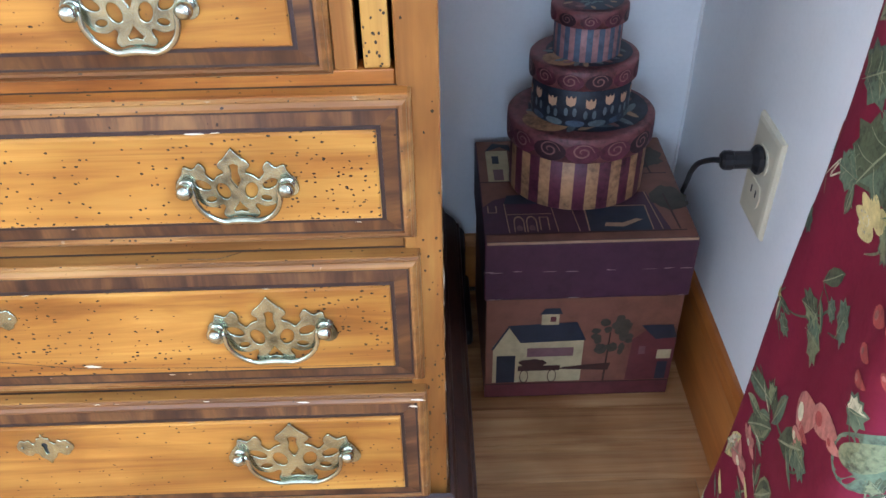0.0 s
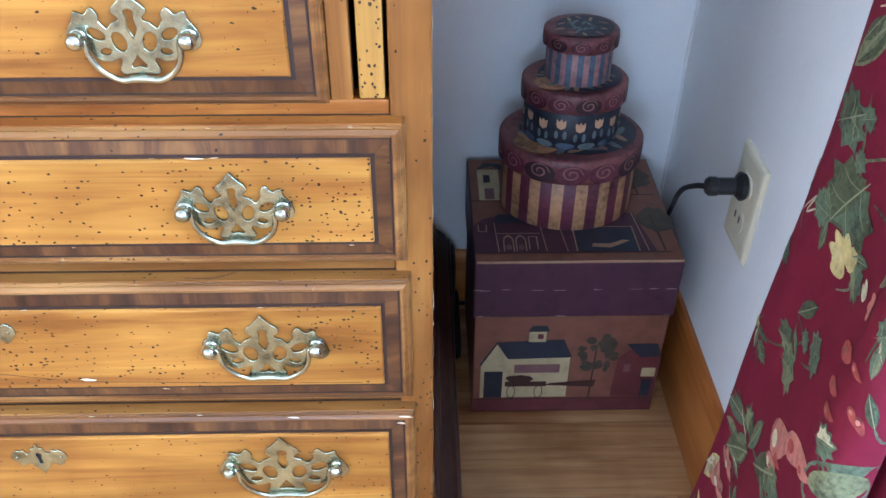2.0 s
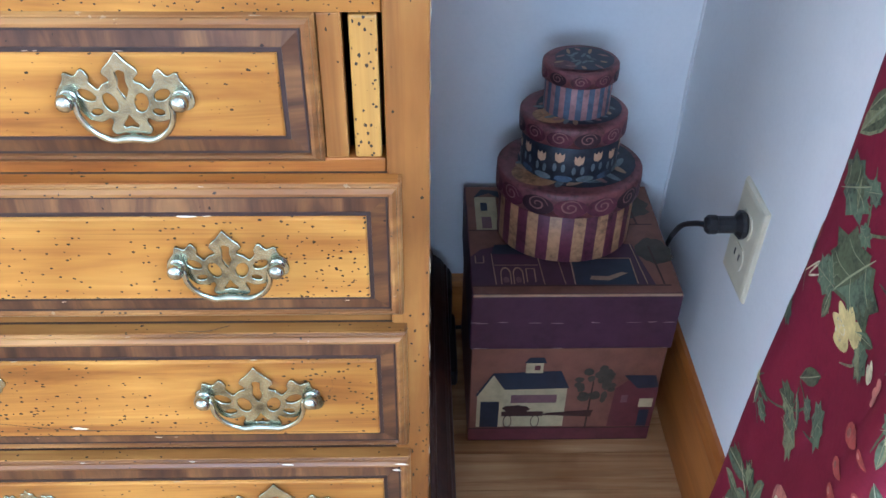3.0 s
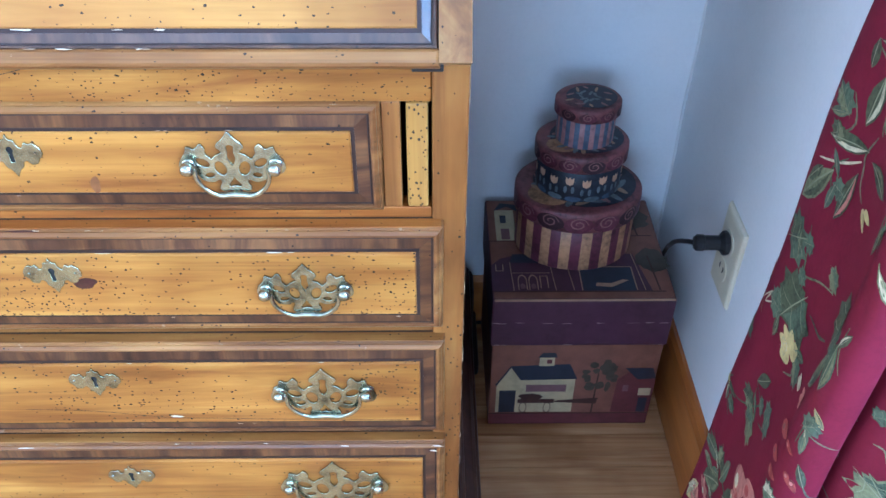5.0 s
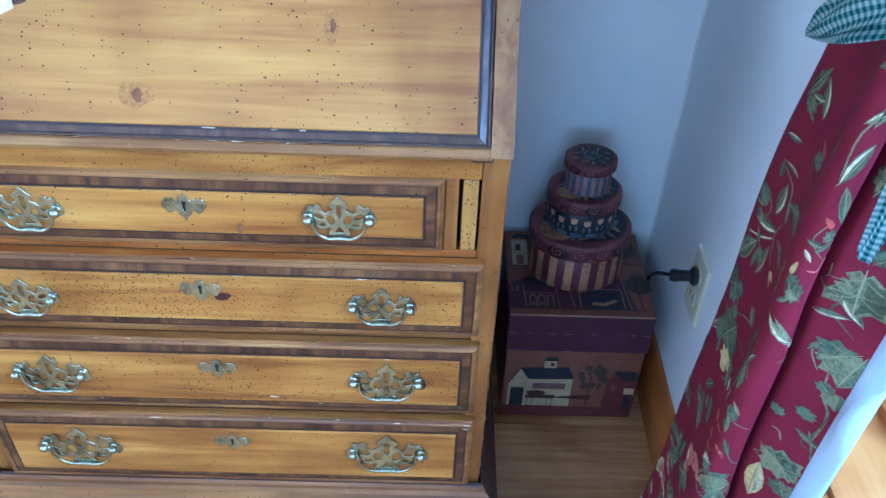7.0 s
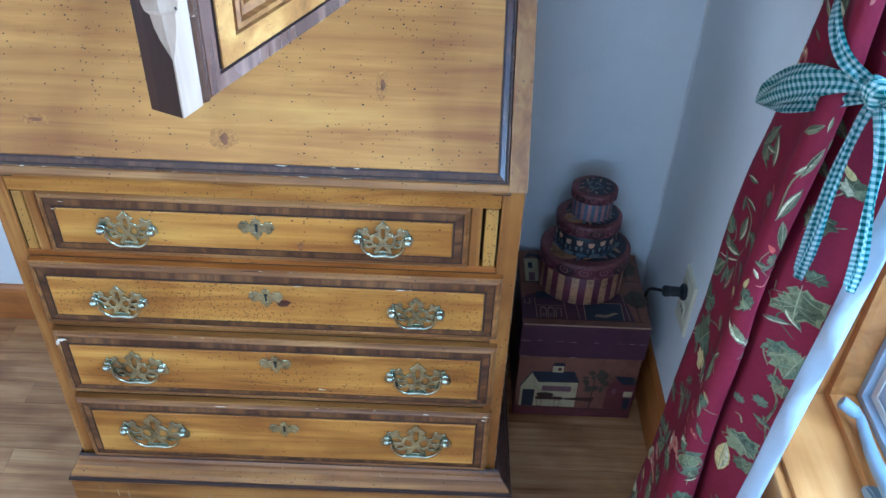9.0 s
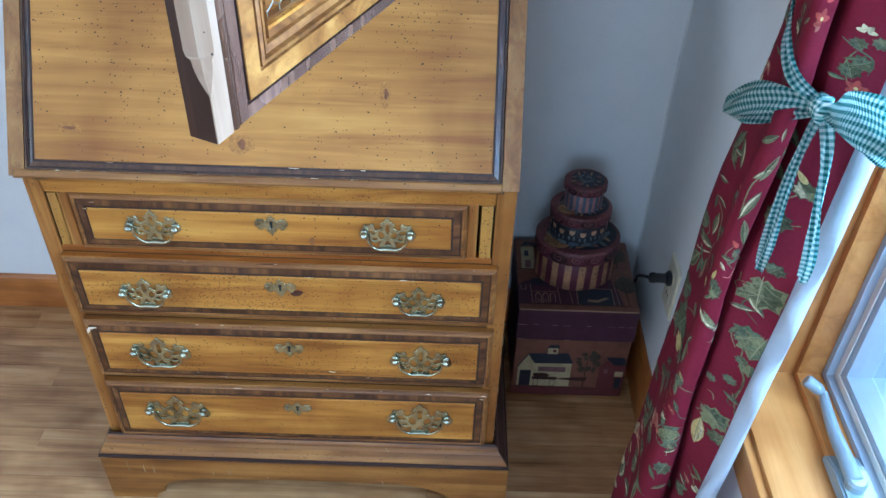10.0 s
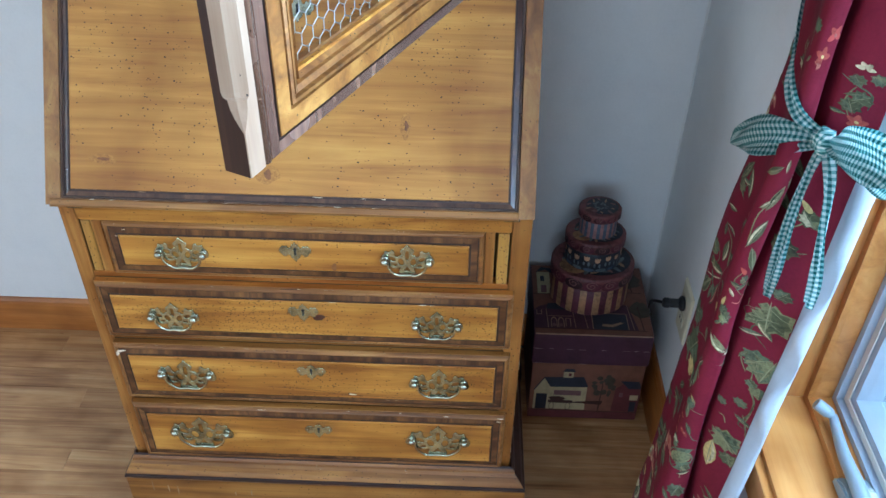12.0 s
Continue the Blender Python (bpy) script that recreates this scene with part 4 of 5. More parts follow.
part("crack", ribbon_xz(crack, 0.0004, -0.0071), GROOVE, dk[2])
part("scratch_mark", ribbon_xz([(-0.1898, 0.4622), (-0.1693, 0.4617), (-0.156, 0.4653), (-0.1498, 0.4675)], 0.0004, -0.0046), GROOVE, dk[1])
part("scratch_mark", ribbon_xz([(-0.4207, 0.7272), (-0.3899, 0.722), (-0.3591, 0.7228), (-0.3335, 0.7287)], 0.0004, 0.0125), GROOVE, desk)
part("scratch_mark", ribbon_xz([(-0.08, 0.4157), (-0.078, 0.4059), (-0.0821, 0.3972)], 0.0004, -0.0072), GROOVE, dk[2])
escutcheon(lambda a, b, d: Vector(slope(-0.346 + a, -0.0042 - d, 0.285 + b)), 0.0215, slope(-0.346, -0.004, 0.285))
# ---------- paintings on the storage box ----------
def flat_poly(points, off, plane):
    """A thin painted shape; plane maps (a, b, off) to the world."""
    bm = bmesh.new()
    bm.faces.new([bm.verts.new(plane(a, b, off)) for a, b in points])
    bmesh.ops.triangulate(bm, faces=bm.faces[:])
    return bm


def front_plane(cx, cz, off):
    """Front of the box in a painter's grid 0..100 across and 0..50 up."""
    return Vector((GX0 + 0.003 + (GX1 - GX0 - 0.006) * cx / 100, GY0 + 0.003 - off, 0.172 * cz / 50))


def top_plane(cx, cy, off):
    """Top of the box in a painter's grid 0..100 across and 0..100 back."""
    return Vector((GX0 + (GX1 - GX0) * cx / 100, GY0 + (GY1 - GY0) * cy / 100, GZ + off))


def rect(x0, x1, z0, z1):
    return [(x0, z0), (x1, z0), (x1, z1), (x0, z1)]


def disc(cx, cz, rx, rz, n=20, seed=None):
    r = random.Random(seed)
    return [(cx + rx * (1 + (r.uniform(-0.16, 0.16) if seed else 0)) * math.cos(2 * math.pi * k / n), cz + rz * (1 + (r.uniform(-0.16, 0.16) if seed else 0)) * math.sin(2 * math.pi * k / n)) for k in range(n)]


MAUVE = plain("mauve_paint", (0.17, 0.085, 0.085), 0.55, vary=0.25, scale=80)
UMBER = plain("umber_paint", (0.05, 0.018, 0.014), 0.55, vary=0.3, scale=80)
TAN_LINE = plain("tan_line_paint", (0.34, 0.21, 0.12), 0.55, vary=0.25, scale=80)
FRONT = (
    ("painted_foot_band", rect(0, 100, 0.4, 7.8), UMBER, 0.0003), ("painted_band", rect(0, 100, 0.8, 7.2), BARN_RED, 0.0005),
    ("painted_barn_side", rect(18, 51.5, 8.4, 29.5), CREAM, 0.0004), ("painted_barn_gable", [(4, 8.4), (18, 8.4), (18.5, 28.5), (12, 36.5), (4, 27.5)], CREAM, 0.0005),
    ("painted_roof", [(11.5, 37.4), (47, 38.5), (52.5, 29.4), (18.4, 28.8)], NAVY, 0.0006), ("painted_eave", [(3, 26), (12, 37.6), (12, 36.2), (4, 25.4)], NAVY, 0.0007),
    ("painted_barn_door", rect(6, 16, 8.4, 22.5), NAVY, 0.0008), ("painted_sign", rect(22, 46.5, 21.6, 26), MAUVE, 0.0007), ("painted_cupola", rect(28.5, 37.5, 37.5, 43), CREAM, 0.0008),
    ("painted_cupola_roof", [(27.5, 42.6), (30, 45.4), (37.5, 45.4), (39, 42.6)], NAVY, 0.0010), ("painted_cupola_window", rect(33, 36, 39, 41.4), BARN_RED, 0.0010),
    ("painted_trunk", [(63.5, 8), (64.6, 8), (65.2, 33), (64.4, 33)], UMBER, 0.0008),
    ("painted_cart", rect(17.5, 40, 14.4, 17), UMBER, 0.0010), ("painted_load", disc(25, 18.3, 7, 2.2, 18, 2), UMBER, 0.0009), ("painted_shaft", [(39, 15), (66, 13.8), (67, 17.6), (55, 17), (42, 16)], UMBER, 0.0010),
    ("painted_house", [(76, 8.2), (100, 8.2), (100, 29), (84, 34), (77, 29)], BARN_RED, 0.0007), ("painted_house_roof", [(80.5, 36), (97, 36), (100, 29.6), (89, 29)], NAVY, 0.0009),
    ("painted_house_sign", rect(91, 98.5, 19, 23.6), CREAM, 0.0010), ("painted_house_door", rect(92, 97.5, 8.3, 17.5), NAVY, 0.0010), ("painted_house_window", rect(81, 84.5, 21.6, 25.6), MAUVE, 0.0010))
body_part = [o for o in box_thing.children if o.name.startswith("body")][0]
r = random.Random(31)
for k in range(26):
    t, q = r.uniform(0, 6.28), r.uniform(0.2, 1.0) ** 0.5
    part("painted_foliage", flat_poly(disc(66 + 10 * q * math.cos(t), 31 + 9 * q * math.sin(t), r.uniform(1.4, 3.2), r.uniform(1.2, 2.4), 12, 40 + k), 0.0004 + 0.00002 * k, front_plane), TREE_GREEN, body_part)
for nm, pts, mt, off in FRONT:
    part(nm, flat_poly(pts, off, front_plane), mt, body_part)
for cx in (21, 36):
    bm = bmesh.new()
    for rr, off in ((3.6, 0.0013),):
        o_ = [bm.verts.new(front_plane(cx + rr * 0.66 * math.cos(2 * math.pi * k / 24), 11.6 + rr * math.sin(2 * math.pi * k / 24), off)) for k in range(24)]
        i_ = [bm.verts.new(front_plane(cx + (rr - 0.6) * 0.66 * math.cos(2 * math.pi * k / 24), 11.6 + (rr - 0.6) * math.sin(2 * math.pi * k / 24), off)) for k in range(24)]
        for k in range(24):
            bm.faces.new((o_[k], o_[(k + 1) % 24], i_[(k + 1) % 24], i_[k]))
    part("painted_wheel", bm, UMBER, body_part)


def top_line(x0, y0, x1, y1, w, mt, off=0.0016):
    d = Vector((x1 - x0, y1 - y0)).normalized()
    n = Vector((-d.y, d.x)) * w / 2
    part("painted_line", flat_poly([(x0 + n.x, y0 + n.y), (x1 + n.x, y1 + n.y), (x1 - n.x, y1 - n.y), (x0 - n.x, y0 - n.y)], off, top_plane), mt, lid)


TOP = (("painted_top", rect(0.8, 99.2, 1.5, 99), BOX_TAN, 0.0004), ("painted_barn", [(0.8, 7), (88, 7), (82, 42), (76, 43), (14, 41), (6, 38), (0.8, 32)], BOX_MAROON, 0.0008), ("painted_roof", [(11, 34), (13, 42), (42, 43), (40, 33)], NAVY, 0.0011),
       ("painted_opening", rect(50, 79, 8, 29), NAVY, 0.0011), ("painted_figure", [(57, 12), (66, 11), (76, 17), (73, 18), (66, 14.5), (58, 15)], TAN_LINE, 0.0014), ("painted_house", rect(5, 16.5, 56, 88), CREAM, 0.0008), ("painted_house_roof", [(9, 96), (18, 94), (19, 86), (13, 92), (4.5, 87)], NAVY, 0.0010),
       ("painted_window", rect(8, 11.5, 74, 82), NAVY, 0.0011), ("painted_house_door", rect(8, 13, 57, 68), MAUVE, 0.0011), ("painted_tree", disc(88, 78, 9, 11, 26, 11), TREE_GREEN, 0.0008), ("painted_tree", disc(92, 36, 9, 11, 26, 12), TREE_GREEN, 0.0008))
for nm, pts, mt, off in TOP:
    part(nm, flat_poly(pts, off, top_plane), mt, lid)
for q in ((0, 7, 95, 7, 0.9, UMBER), (0, 55, 18, 55, 0.9, UMBER), (78, 60, 96, 60, 0.9, UMBER), (12, 8, 11, 34, 0.5, TAN_LINE), (35, 8, 33.5, 34, 0.5, TAN_LINE), (45, 8, 43, 32, 0.5, TAN_LINE), (50, 29.5, 79, 29.5, 0.6, TAN_LINE), (49.5, 8, 49.5, 29.5, 0.6, TAN_LINE), (79.5, 8, 79, 29.5, 0.6, TAN_LINE),
          (84, 8, 81, 42, 0.5, TAN_LINE), (12, 24, 33, 24, 0.5, TAN_LINE), (92, 8, 90, 40, 1.0, UMBER), (88, 60, 86, 84, 1.0, UMBER), (3, 26, 7, 26, 0.6, TAN_LINE), (3, 26, 3, 32, 0.6, TAN_LINE), (7, 26, 7, 32, 0.6, TAN_LINE), (27, 10, 27, 21, 0.6, TAN_LINE), (31, 10, 31, 21, 0.6, TAN_LINE), (27, 21, 31, 21, 0.6, TAN_LINE)):
    top_line(*q[:5], q[5])
for cx in (17, 23):
    bm = bmesh.new()
    arch = [(cx + 2.6 * math.cos(t), 17 + 5.5 * math.sin(t)) for t in [math.pi * k / 12 for k in range(13)]]
    arch = [(cx + 2.6, 8.5)] + arch + [(cx - 2.6, 8.5)]
    inn = [(cx + (a - cx) * 0.78, 8.5 + (b - 8.5) * 0.9) for a, b in arch]
    va, vb = [bm.verts.new(top_plane(a, b, 0.0016)) for a, b in arch], [bm.verts.new(top_plane(a, b, 0.0016)) for a, b in inn]
    for k in range(len(arch) - 1):
        bm.faces.new((va[k], va[k + 1], vb[k + 1], vb[k]))
    part("painted_arch", bm, TAN_LINE, lid)
    part("painted_bush", flat_poly(disc(cx, 12, 1.6, 2.4, 12, 4), 0.0014, top_plane), MAUVE, lid)
SCUFF = plain("paper_scuff", (0.30, 0.22, 0.20), 0.7, vary=0.3, scale=120)
part("worn_edge", block(GX0 + 0.002, GX1 - 0.002, GY0 - 0.0004, GY0 + 0.0018, GZ - 0.002, GZ + 0.0012, 0.0006), TAN_LINE, lid)
r = random.Random(8)
for k in range(16):
    x = GX0 + 0.004 + (GX1 - GX0 - 0.014) * (r.random() if k > 5 else r.choice((0.0, 0.02, 0.97, 1.0, 0.04)))
    z = 0.216 + r.uniform(-0.0012, 0.0012) if k % 4 else 0.1745
    part("scuff", blob(lambda a, b, d, x=x, z=z: Vector((x + a, GY0 - 0.0002 - d, z + b)), r.uniform(0.002, 0.010), r.uniform(0.0003, 0.0009), k, 0.0002), SCUFF, lid)

# ---------- ornament on the hat boxes ----------
def on_oval(c, rx, ry, t0, zc):
    """Maps arc metres and height onto the side of an oval drum."""
    def f(a, b, d):
        t = t0 + a / (0.5 * (rx + ry))
        return Vector((c[0] + (rx + d) * math.cos(t), c[1] + (ry + d) * math.sin(t), zc + b))
    return f


def ribbon(points, w, place, off, taper=True):
    """A flat painted line through 2D points."""
    pts = spline(points, 4)
    bm = bmesh.new()
    prev = None
    for i, p in enumerate(pts):
        d = (pts[min(i + 1, len(pts) - 1)] - pts[max(i - 1, 0)]).normalized()
        k = w / 2 * (math.sin(math.pi * (0.08 + 0.84 * i / (len(pts) - 1))) ** 0.6 if taper else 1)
        row = (bm.verts.new(place(p.x - d.y * k, p.y + d.x * k, off)), bm.verts.new(place(p.x + d.y * k, p.y - d.x * k, off)))
        if prev:
            bm.faces.new((prev[0], prev[1], row[1], row[0]))
        prev = row
    return bm


def star_fill(outline, place, off, bulge=0.0):
    bm = bmesh.new()
    n = len(outline)
    cx, cz = sum(p[0] for p in outline) / n, sum(p[1] for p in outline) / n
    out = [bm.verts.new(place(a, b, off)) for a, b in outline]
    mid = [bm.verts.new(place(cx + 0.5 * (a - cx), cz + 0.5 * (b - cz), off + bulge)) for a, b in outline]
    c = bm.verts.new(place(cx, cz, off + bulge))
    for k in range(n):
        j = (k + 1) % n
        bm.faces.new((out[k], out[j], mid[j], mid[k]))
        bm.faces.new((mid[k], mid[j], c))
    return bm


SCROLL_DARK = plain("dark_scroll_paint", (0.035, 0.012, 0.018), 0.5, vary=0.3, scale=100)
SCROLL_PALE = plain("pale_scroll_paint", (0.26, 0.13, 0.11), 0.5, vary=0.3, scale=100)
LEAF_BLUE = plain("grey_blue_leaf_paint", (0.13, 0.155, 0.16), 0.5, vary=0.5, scale=100)
for hat, (size, rx, ry, z0, z1, lh), c in zip(hat_objects, HATS, CENTRES):
    hlid = [o for o in hat.children if o.name.startswith("lid")][0]
    hbody = [o for o in hat.children if o.name.startswith("body")][0]
    n = {"large": 14, "middle": 12, "small": 10}[size]
    for k in range(n):
        place = on_oval(c, rx + 0.0045, ry + 0.0045, 2 * math.pi * (k + 0.3) / n, z1 - lh * 0.52)
        R = lh * 0.42
        part("scroll_ground", star_fill(ellipse(0, -R * 0.15, R * 1.45, R, 18), place, 0.0003 + 0.0001 * (k % 2)), PLUM if k % 3 else SCROLL_DARK, hlid)
        part("scroll", ribbon([(R * (1 - q / 13) * 0.95 * math.cos(q * 0.95), R * (1 - q / 13) * 0.85 * math.sin(q * 0.95)) for q in range(12)], R * 0.16, place, 0.0007), SCROLL_PALE, hlid)
    # painted tops
    def top_map(a, b, d, c=c, rx=rx, ry=ry, z1=z1):
        return Vector((c[0] + a * rx, c[1] + b * ry, z1 + d))
    part("top_ground", star_fill([(a, b) for a, b in ellipse(0.10, 0.05, 0.86, 0.86, 30)], top_map, 0.0002), BLUEBLACK, hlid)
    part("top_ground", star_fill([(a, b) for a, b in ellipse(-0.55, -0.42, 0.36, 0.30, 20, 2.3)], top_map, 0.0005), OCHRE if size != "small" else LID_RED, hlid)
    r = random.Random(n)
    for k in range(20):
        t = 2 * math.pi * k / 20 + r.uniform(-0.1, 0.1)
        d0 = r.uniform(0.62, 0.74) if size != "small" or k % 2 else r.uniform(0.22, 0.4)
        ln = r.uniform(0.10, 0.2)
        cxx, cyy = d0 * math.cos(t), d0 * math.sin(t)
        tl = t + r.uniform(-1.3, 1.3)
        lf = [(cxx + ln * math.cos(q) * math.cos(tl) - 0.055 * math.sin(q) * math.sin(tl), cyy + ln * math.cos(q) * math.sin(tl) + 0.055 * math.sin(q) * math.cos(tl)) for q in [2 * math.pi * j / 12 for j in range(12)]]
        part("top_leaf", star_fill(lf, top_map, 0.0008), (LEAF_BLUE, SCROLL_PALE, LEAF_BLUE, TAN_LINE)[k % 4], hlid)
    if size == "middle":
        for k in range(16):
            t0 = 2 * math.pi * (k + 0.15) / 16
            hgt = z0 + 0.030 + 0.003 * (k % 2)
            place = on_oval(c, rx, ry, t0, hgt)
            q = 0.0062
            part("painted_tulip", star_fill([(0, -q), (q * 0.7, -q * 0.6), (q * 0.85, 0.2 * q), (q * 0.8, q * 1.1), (q * 0.35, q * 0.55), (0, q * 1.2), (-q * 0.35, q * 0.55), (-q * 0.8, q * 1.1), (-q * 0.85, 0.2 * q), (-q * 0.7, -q * 0.6)], place, 0.0005), PEACH, hbody)
            for sg in (1, -1):
                part("painted_leaf", star_fill([(sg * (0.0045 + 0.0022 * math.cos(w)), -0.013 + 0.0055 * math.sin(w)) for w in [2 * math.pi * j / 10 for j in range(10)]], place, 0.0004), LEAF_BLUE, hbody)
        for k in range(14):
            place = on_oval(c, rx, ry, 2 * math.pi * k / 14, z0 + 0.006)
            part("painted_swag", star_fill(ellipse(0, 0, 0.010, 0.0042, 14), place, 0.0003), LEAF_BLUE if k % 2 else SLATE, hbody)

# ---------- plug and cord ----------
plug = thing("power_plug", (XR - 0.006, 0.224, 0.386), "black plug with its cord running behind the box", "plug")
bm = lathe([(0.0135, 0.0), (0.0150, 0.002), (0.0150, 0.006), (0.0115, 0.009), (0.0090, 0.011), (0.0090, 0.028), (0.0100, 0.029), (0.0100, 0.037), (0.0075, 0.040), (0.004, 0.041)], (XR - 0.007, 0.224, 0.386), (-1, 0.05, -0.02), 12)
part("plug_body", bm, BLACK, plug)
cord = spline([(XR - 0.046, 0.226, 0.385), (XR - 0.053, 0.235, 0.380), (XR - 0.057, 0.258, 0.361), (XR - 0.052, 0.288, 0.331), (XR - 0.036, 0.338, 0.287), (XR - 0.024, 0.38, 0.245), (XR - 0.022, 0.44, 0.12), (XR - 0.022, 0.472, 0.02), (0.20, 0.4845, 0.0035), (0.035, 0.478, 0.0035)], 6)
part("cord", tube(cord, 0.0030, 8), BLACK, plug, smooth=True)
adapter = thing("power_strip", (0.024, 0.44, 0.0), "black power strip tucked between desk and box", "power strip")
part("casing", block(0.036 - 0.028, 0.041, 0.36, 0.482, 0.001, 0.030, 0.005), BLACK, adapter)
part("adapter_block", block(0.006, 0.034, 0.425, 0.482, 0.0295, 0.122, 0.008), BLACK, adapter)

# ---------- curtain print ----------
LEAF_A = plain("print_leaf_dark", (0.075, 0.088, 0.040), 0.8, vary=0.7, scale=260)
LEAF_B = plain("print_leaf_pale", (0.17, 0.18, 0.085), 0.8, vary=0.7, scale=260)
LEAF_C = plain("print_leaf_teal", (0.10, 0.132, 0.075), 0.8, vary=0.7, scale=260)
VEIN = plain("print_vein", (0.26, 0.27, 0.15), 0.8, vary=0.3, scale=160)
YELLOW = plain("print_yellow", (0.52, 0.42, 0.16), 0.8, vary=0.5, scale=160)
PINK = plain("print_pink", (0.40, 0.15, 0.11), 0.8, vary=0.6, scale=160)
REDBUD = plain("print_red", (0.33, 0.06, 0.045), 0.8, vary=0.6, scale=160)
CREAMP = plain("print_cream", (0.55, 0.50, 0.31), 0.8, vary=0.6, scale=160)


cloth = [o for o in curtain.children if o.name.startswith("cloth")][0]


def on_cloth(y, z, turn):
    s0 = y[0]
    ct, st = math.cos(radians(turn)), math.sin(radians(turn))
    k = 1.8 if s0 < 0.19 else 1.1 if s0 < 0.30 else 1.3  # the print is gathered wide across the side folds
    return lambda a, b, d: curtain_at(s0 + k * (a * ct - b * st), z + a * st + b * ct, 0.0003 + d)


LOBED = [(0, 0.5), (0.16, 0.30), (0.34, 0.34), (0.34, 0.16), (0.50, 0.06), (0.36, -0.10), (0.38, -0.32), (0.18, -0.30), (0.06, -0.44), (0, -0.34)]


def leaf(y, z, size, turn, dark, pale, kind="lance"):
    size *= 1.06
    pl = on_cloth(y, z, turn)
    if kind == "lance":
        half = [(0, 0.5), (0.10, 0.30), (0.15, 0.08), (0.13, -0.16), (0.06, -0.36), (0, -0.5)]
    else:
        half = LOBED
    part("printed_leaf", star_fill(mirrored([(a * size, b * size) for a, b in half]), pl, 0.0002), dark, cloth)
    sheen = [(a * size * 0.80, b * size * 0.86) for a, b in half] + [(0.03 * size, -0.25 * size), (0.05 * size, 0.05 * size), (0.02 * size, 0.3 * size)]
    part("printed_sheen", star_fill([(-a, b) for a, b in sheen], pl, 0.0004), pale, cloth)
    part("printed_vein", ribbon([(0, -0.5 * size), (0.01 * size, 0), (0, 0.46 * size)], 0.022 * size, pl, 0.0006), VEIN, cloth)
    if kind != "lance":
        for a, b in ((0.3, 0.22), (0.32, -0.12)):
            for sg in (1, -1):
                part("printed_vein", ribbon([(0, (b - 0.18) * size), (sg * a * 0.5 * size, (b - 0.04) * size), (sg * a * size, b * size)], 0.014 * size, pl, 0.0006), VEIN, cloth)


def petals(y, z, size, turn, mt, n=5, spread=360, core=None):
    size *= 0.78
    for k in range(n):
        pl = on_cloth(y, z, turn + spread * (k - (n - 1) / 2) / n)
        part("printed_petal", star_fill([(0.16 * size * math.sin(w) * (1 + 0.3 * math.cos(w)), 0.27 * size - 0.25 * size * math.cos(w)) for w in [2 * math.pi * j / 14 for j in range(14)]], pl, 0.0003 + 0.0001 * (k % 2)), mt, cloth)
    if core:
        part("printed_core", star_fill(ellipse(0, 0, 0.10 * size, 0.10 * size, 12), on_cloth(y, z, turn), 0.0007), core, cloth)


def stem(y, z, points, w=0.0016, mt=None):
    part("printed_stem", ribbon(points, w, on_cloth(y, z, 0), 0.0001), mt or LEAF_A, cloth)


def bud(y, z, size, turn, mt, tip=None):
    pl = on_cloth(y, z, turn)
    part("printed_bud", star_fill([(0.2 * size * math.sin(w) * (1 + 0.45 * math.cos(w)), -0.5 * size * math.cos(w)) for w in [2 * math.pi * j / 14 for j in range(14)]], pl, 0.0003), mt, cloth)
    if tip:
        part("printed_tip", star_fill([(0.10 * size * math.sin(w), -0.22 * size - 0.14 * size * math.cos(w)) for w in [2 * math.pi * j / 10 for j in range(10)]], pl, 0.0007), tip, cloth)


# leafy branch below the tie
leaf((0.070,), 0.761, 0.020, -64, LEAF_A, CREAMP)
leaf((0.073,), 0.730, 0.018, -175, LEAF_A, LEAF_A)
leaf((0.089,), 0.739, 0.017, -90, LEAF_A, CREAMP)
stem((0.072,), 0.736, [(0.000, 0.000), (0.010, -0.006), (0.017, -0.012), (0.022, -0.033), (0.025, -0.039)], 0.0018, LEAF_B)
leaf((0.092,), 0.707, 0.033, -180, LEAF_A, CREAMP)
leaf((0.148,), 0.724, 0.048, -68, LEAF_A, LEAF_B)
leaf((0.113,), 0.709, 0.019, -160, LEAF_B, LEAF_A)
leaf((0.083,), 0.673, 0.035, 121, LEAF_A, CREAMP)
stem((0.113,), 0.694, [(0.000, 0.000), (-0.003, -0.015), (0.000, -0.021), (0.005, -0.030), (0.013, -0.033)], 0.0016, LEAF_B)
stem((0.107,), 0.673, [(0.000, 0.000), (-0.013, -0.015), (-0.031, -0.030)], 0.0016, CREAMP)
leaf((0.109,), 0.648, 0.036, 177, LEAF_A, PINK)
leaf((0.148,), 0.685, 0.029, -78, LEAF_A, LEAF_B)
leaf((0.060,), 0.627, 0.047, 155, LEAF_B, LEAF_A)
leaf((0.054,), 0.632, 0.023, 155, LEAF_A, LEAF_A)
bud((0.152,), 0.659, 0.012, -114, YELLOW)
bud((0.158,), 0.665, 0.012, -73, YELLOW)
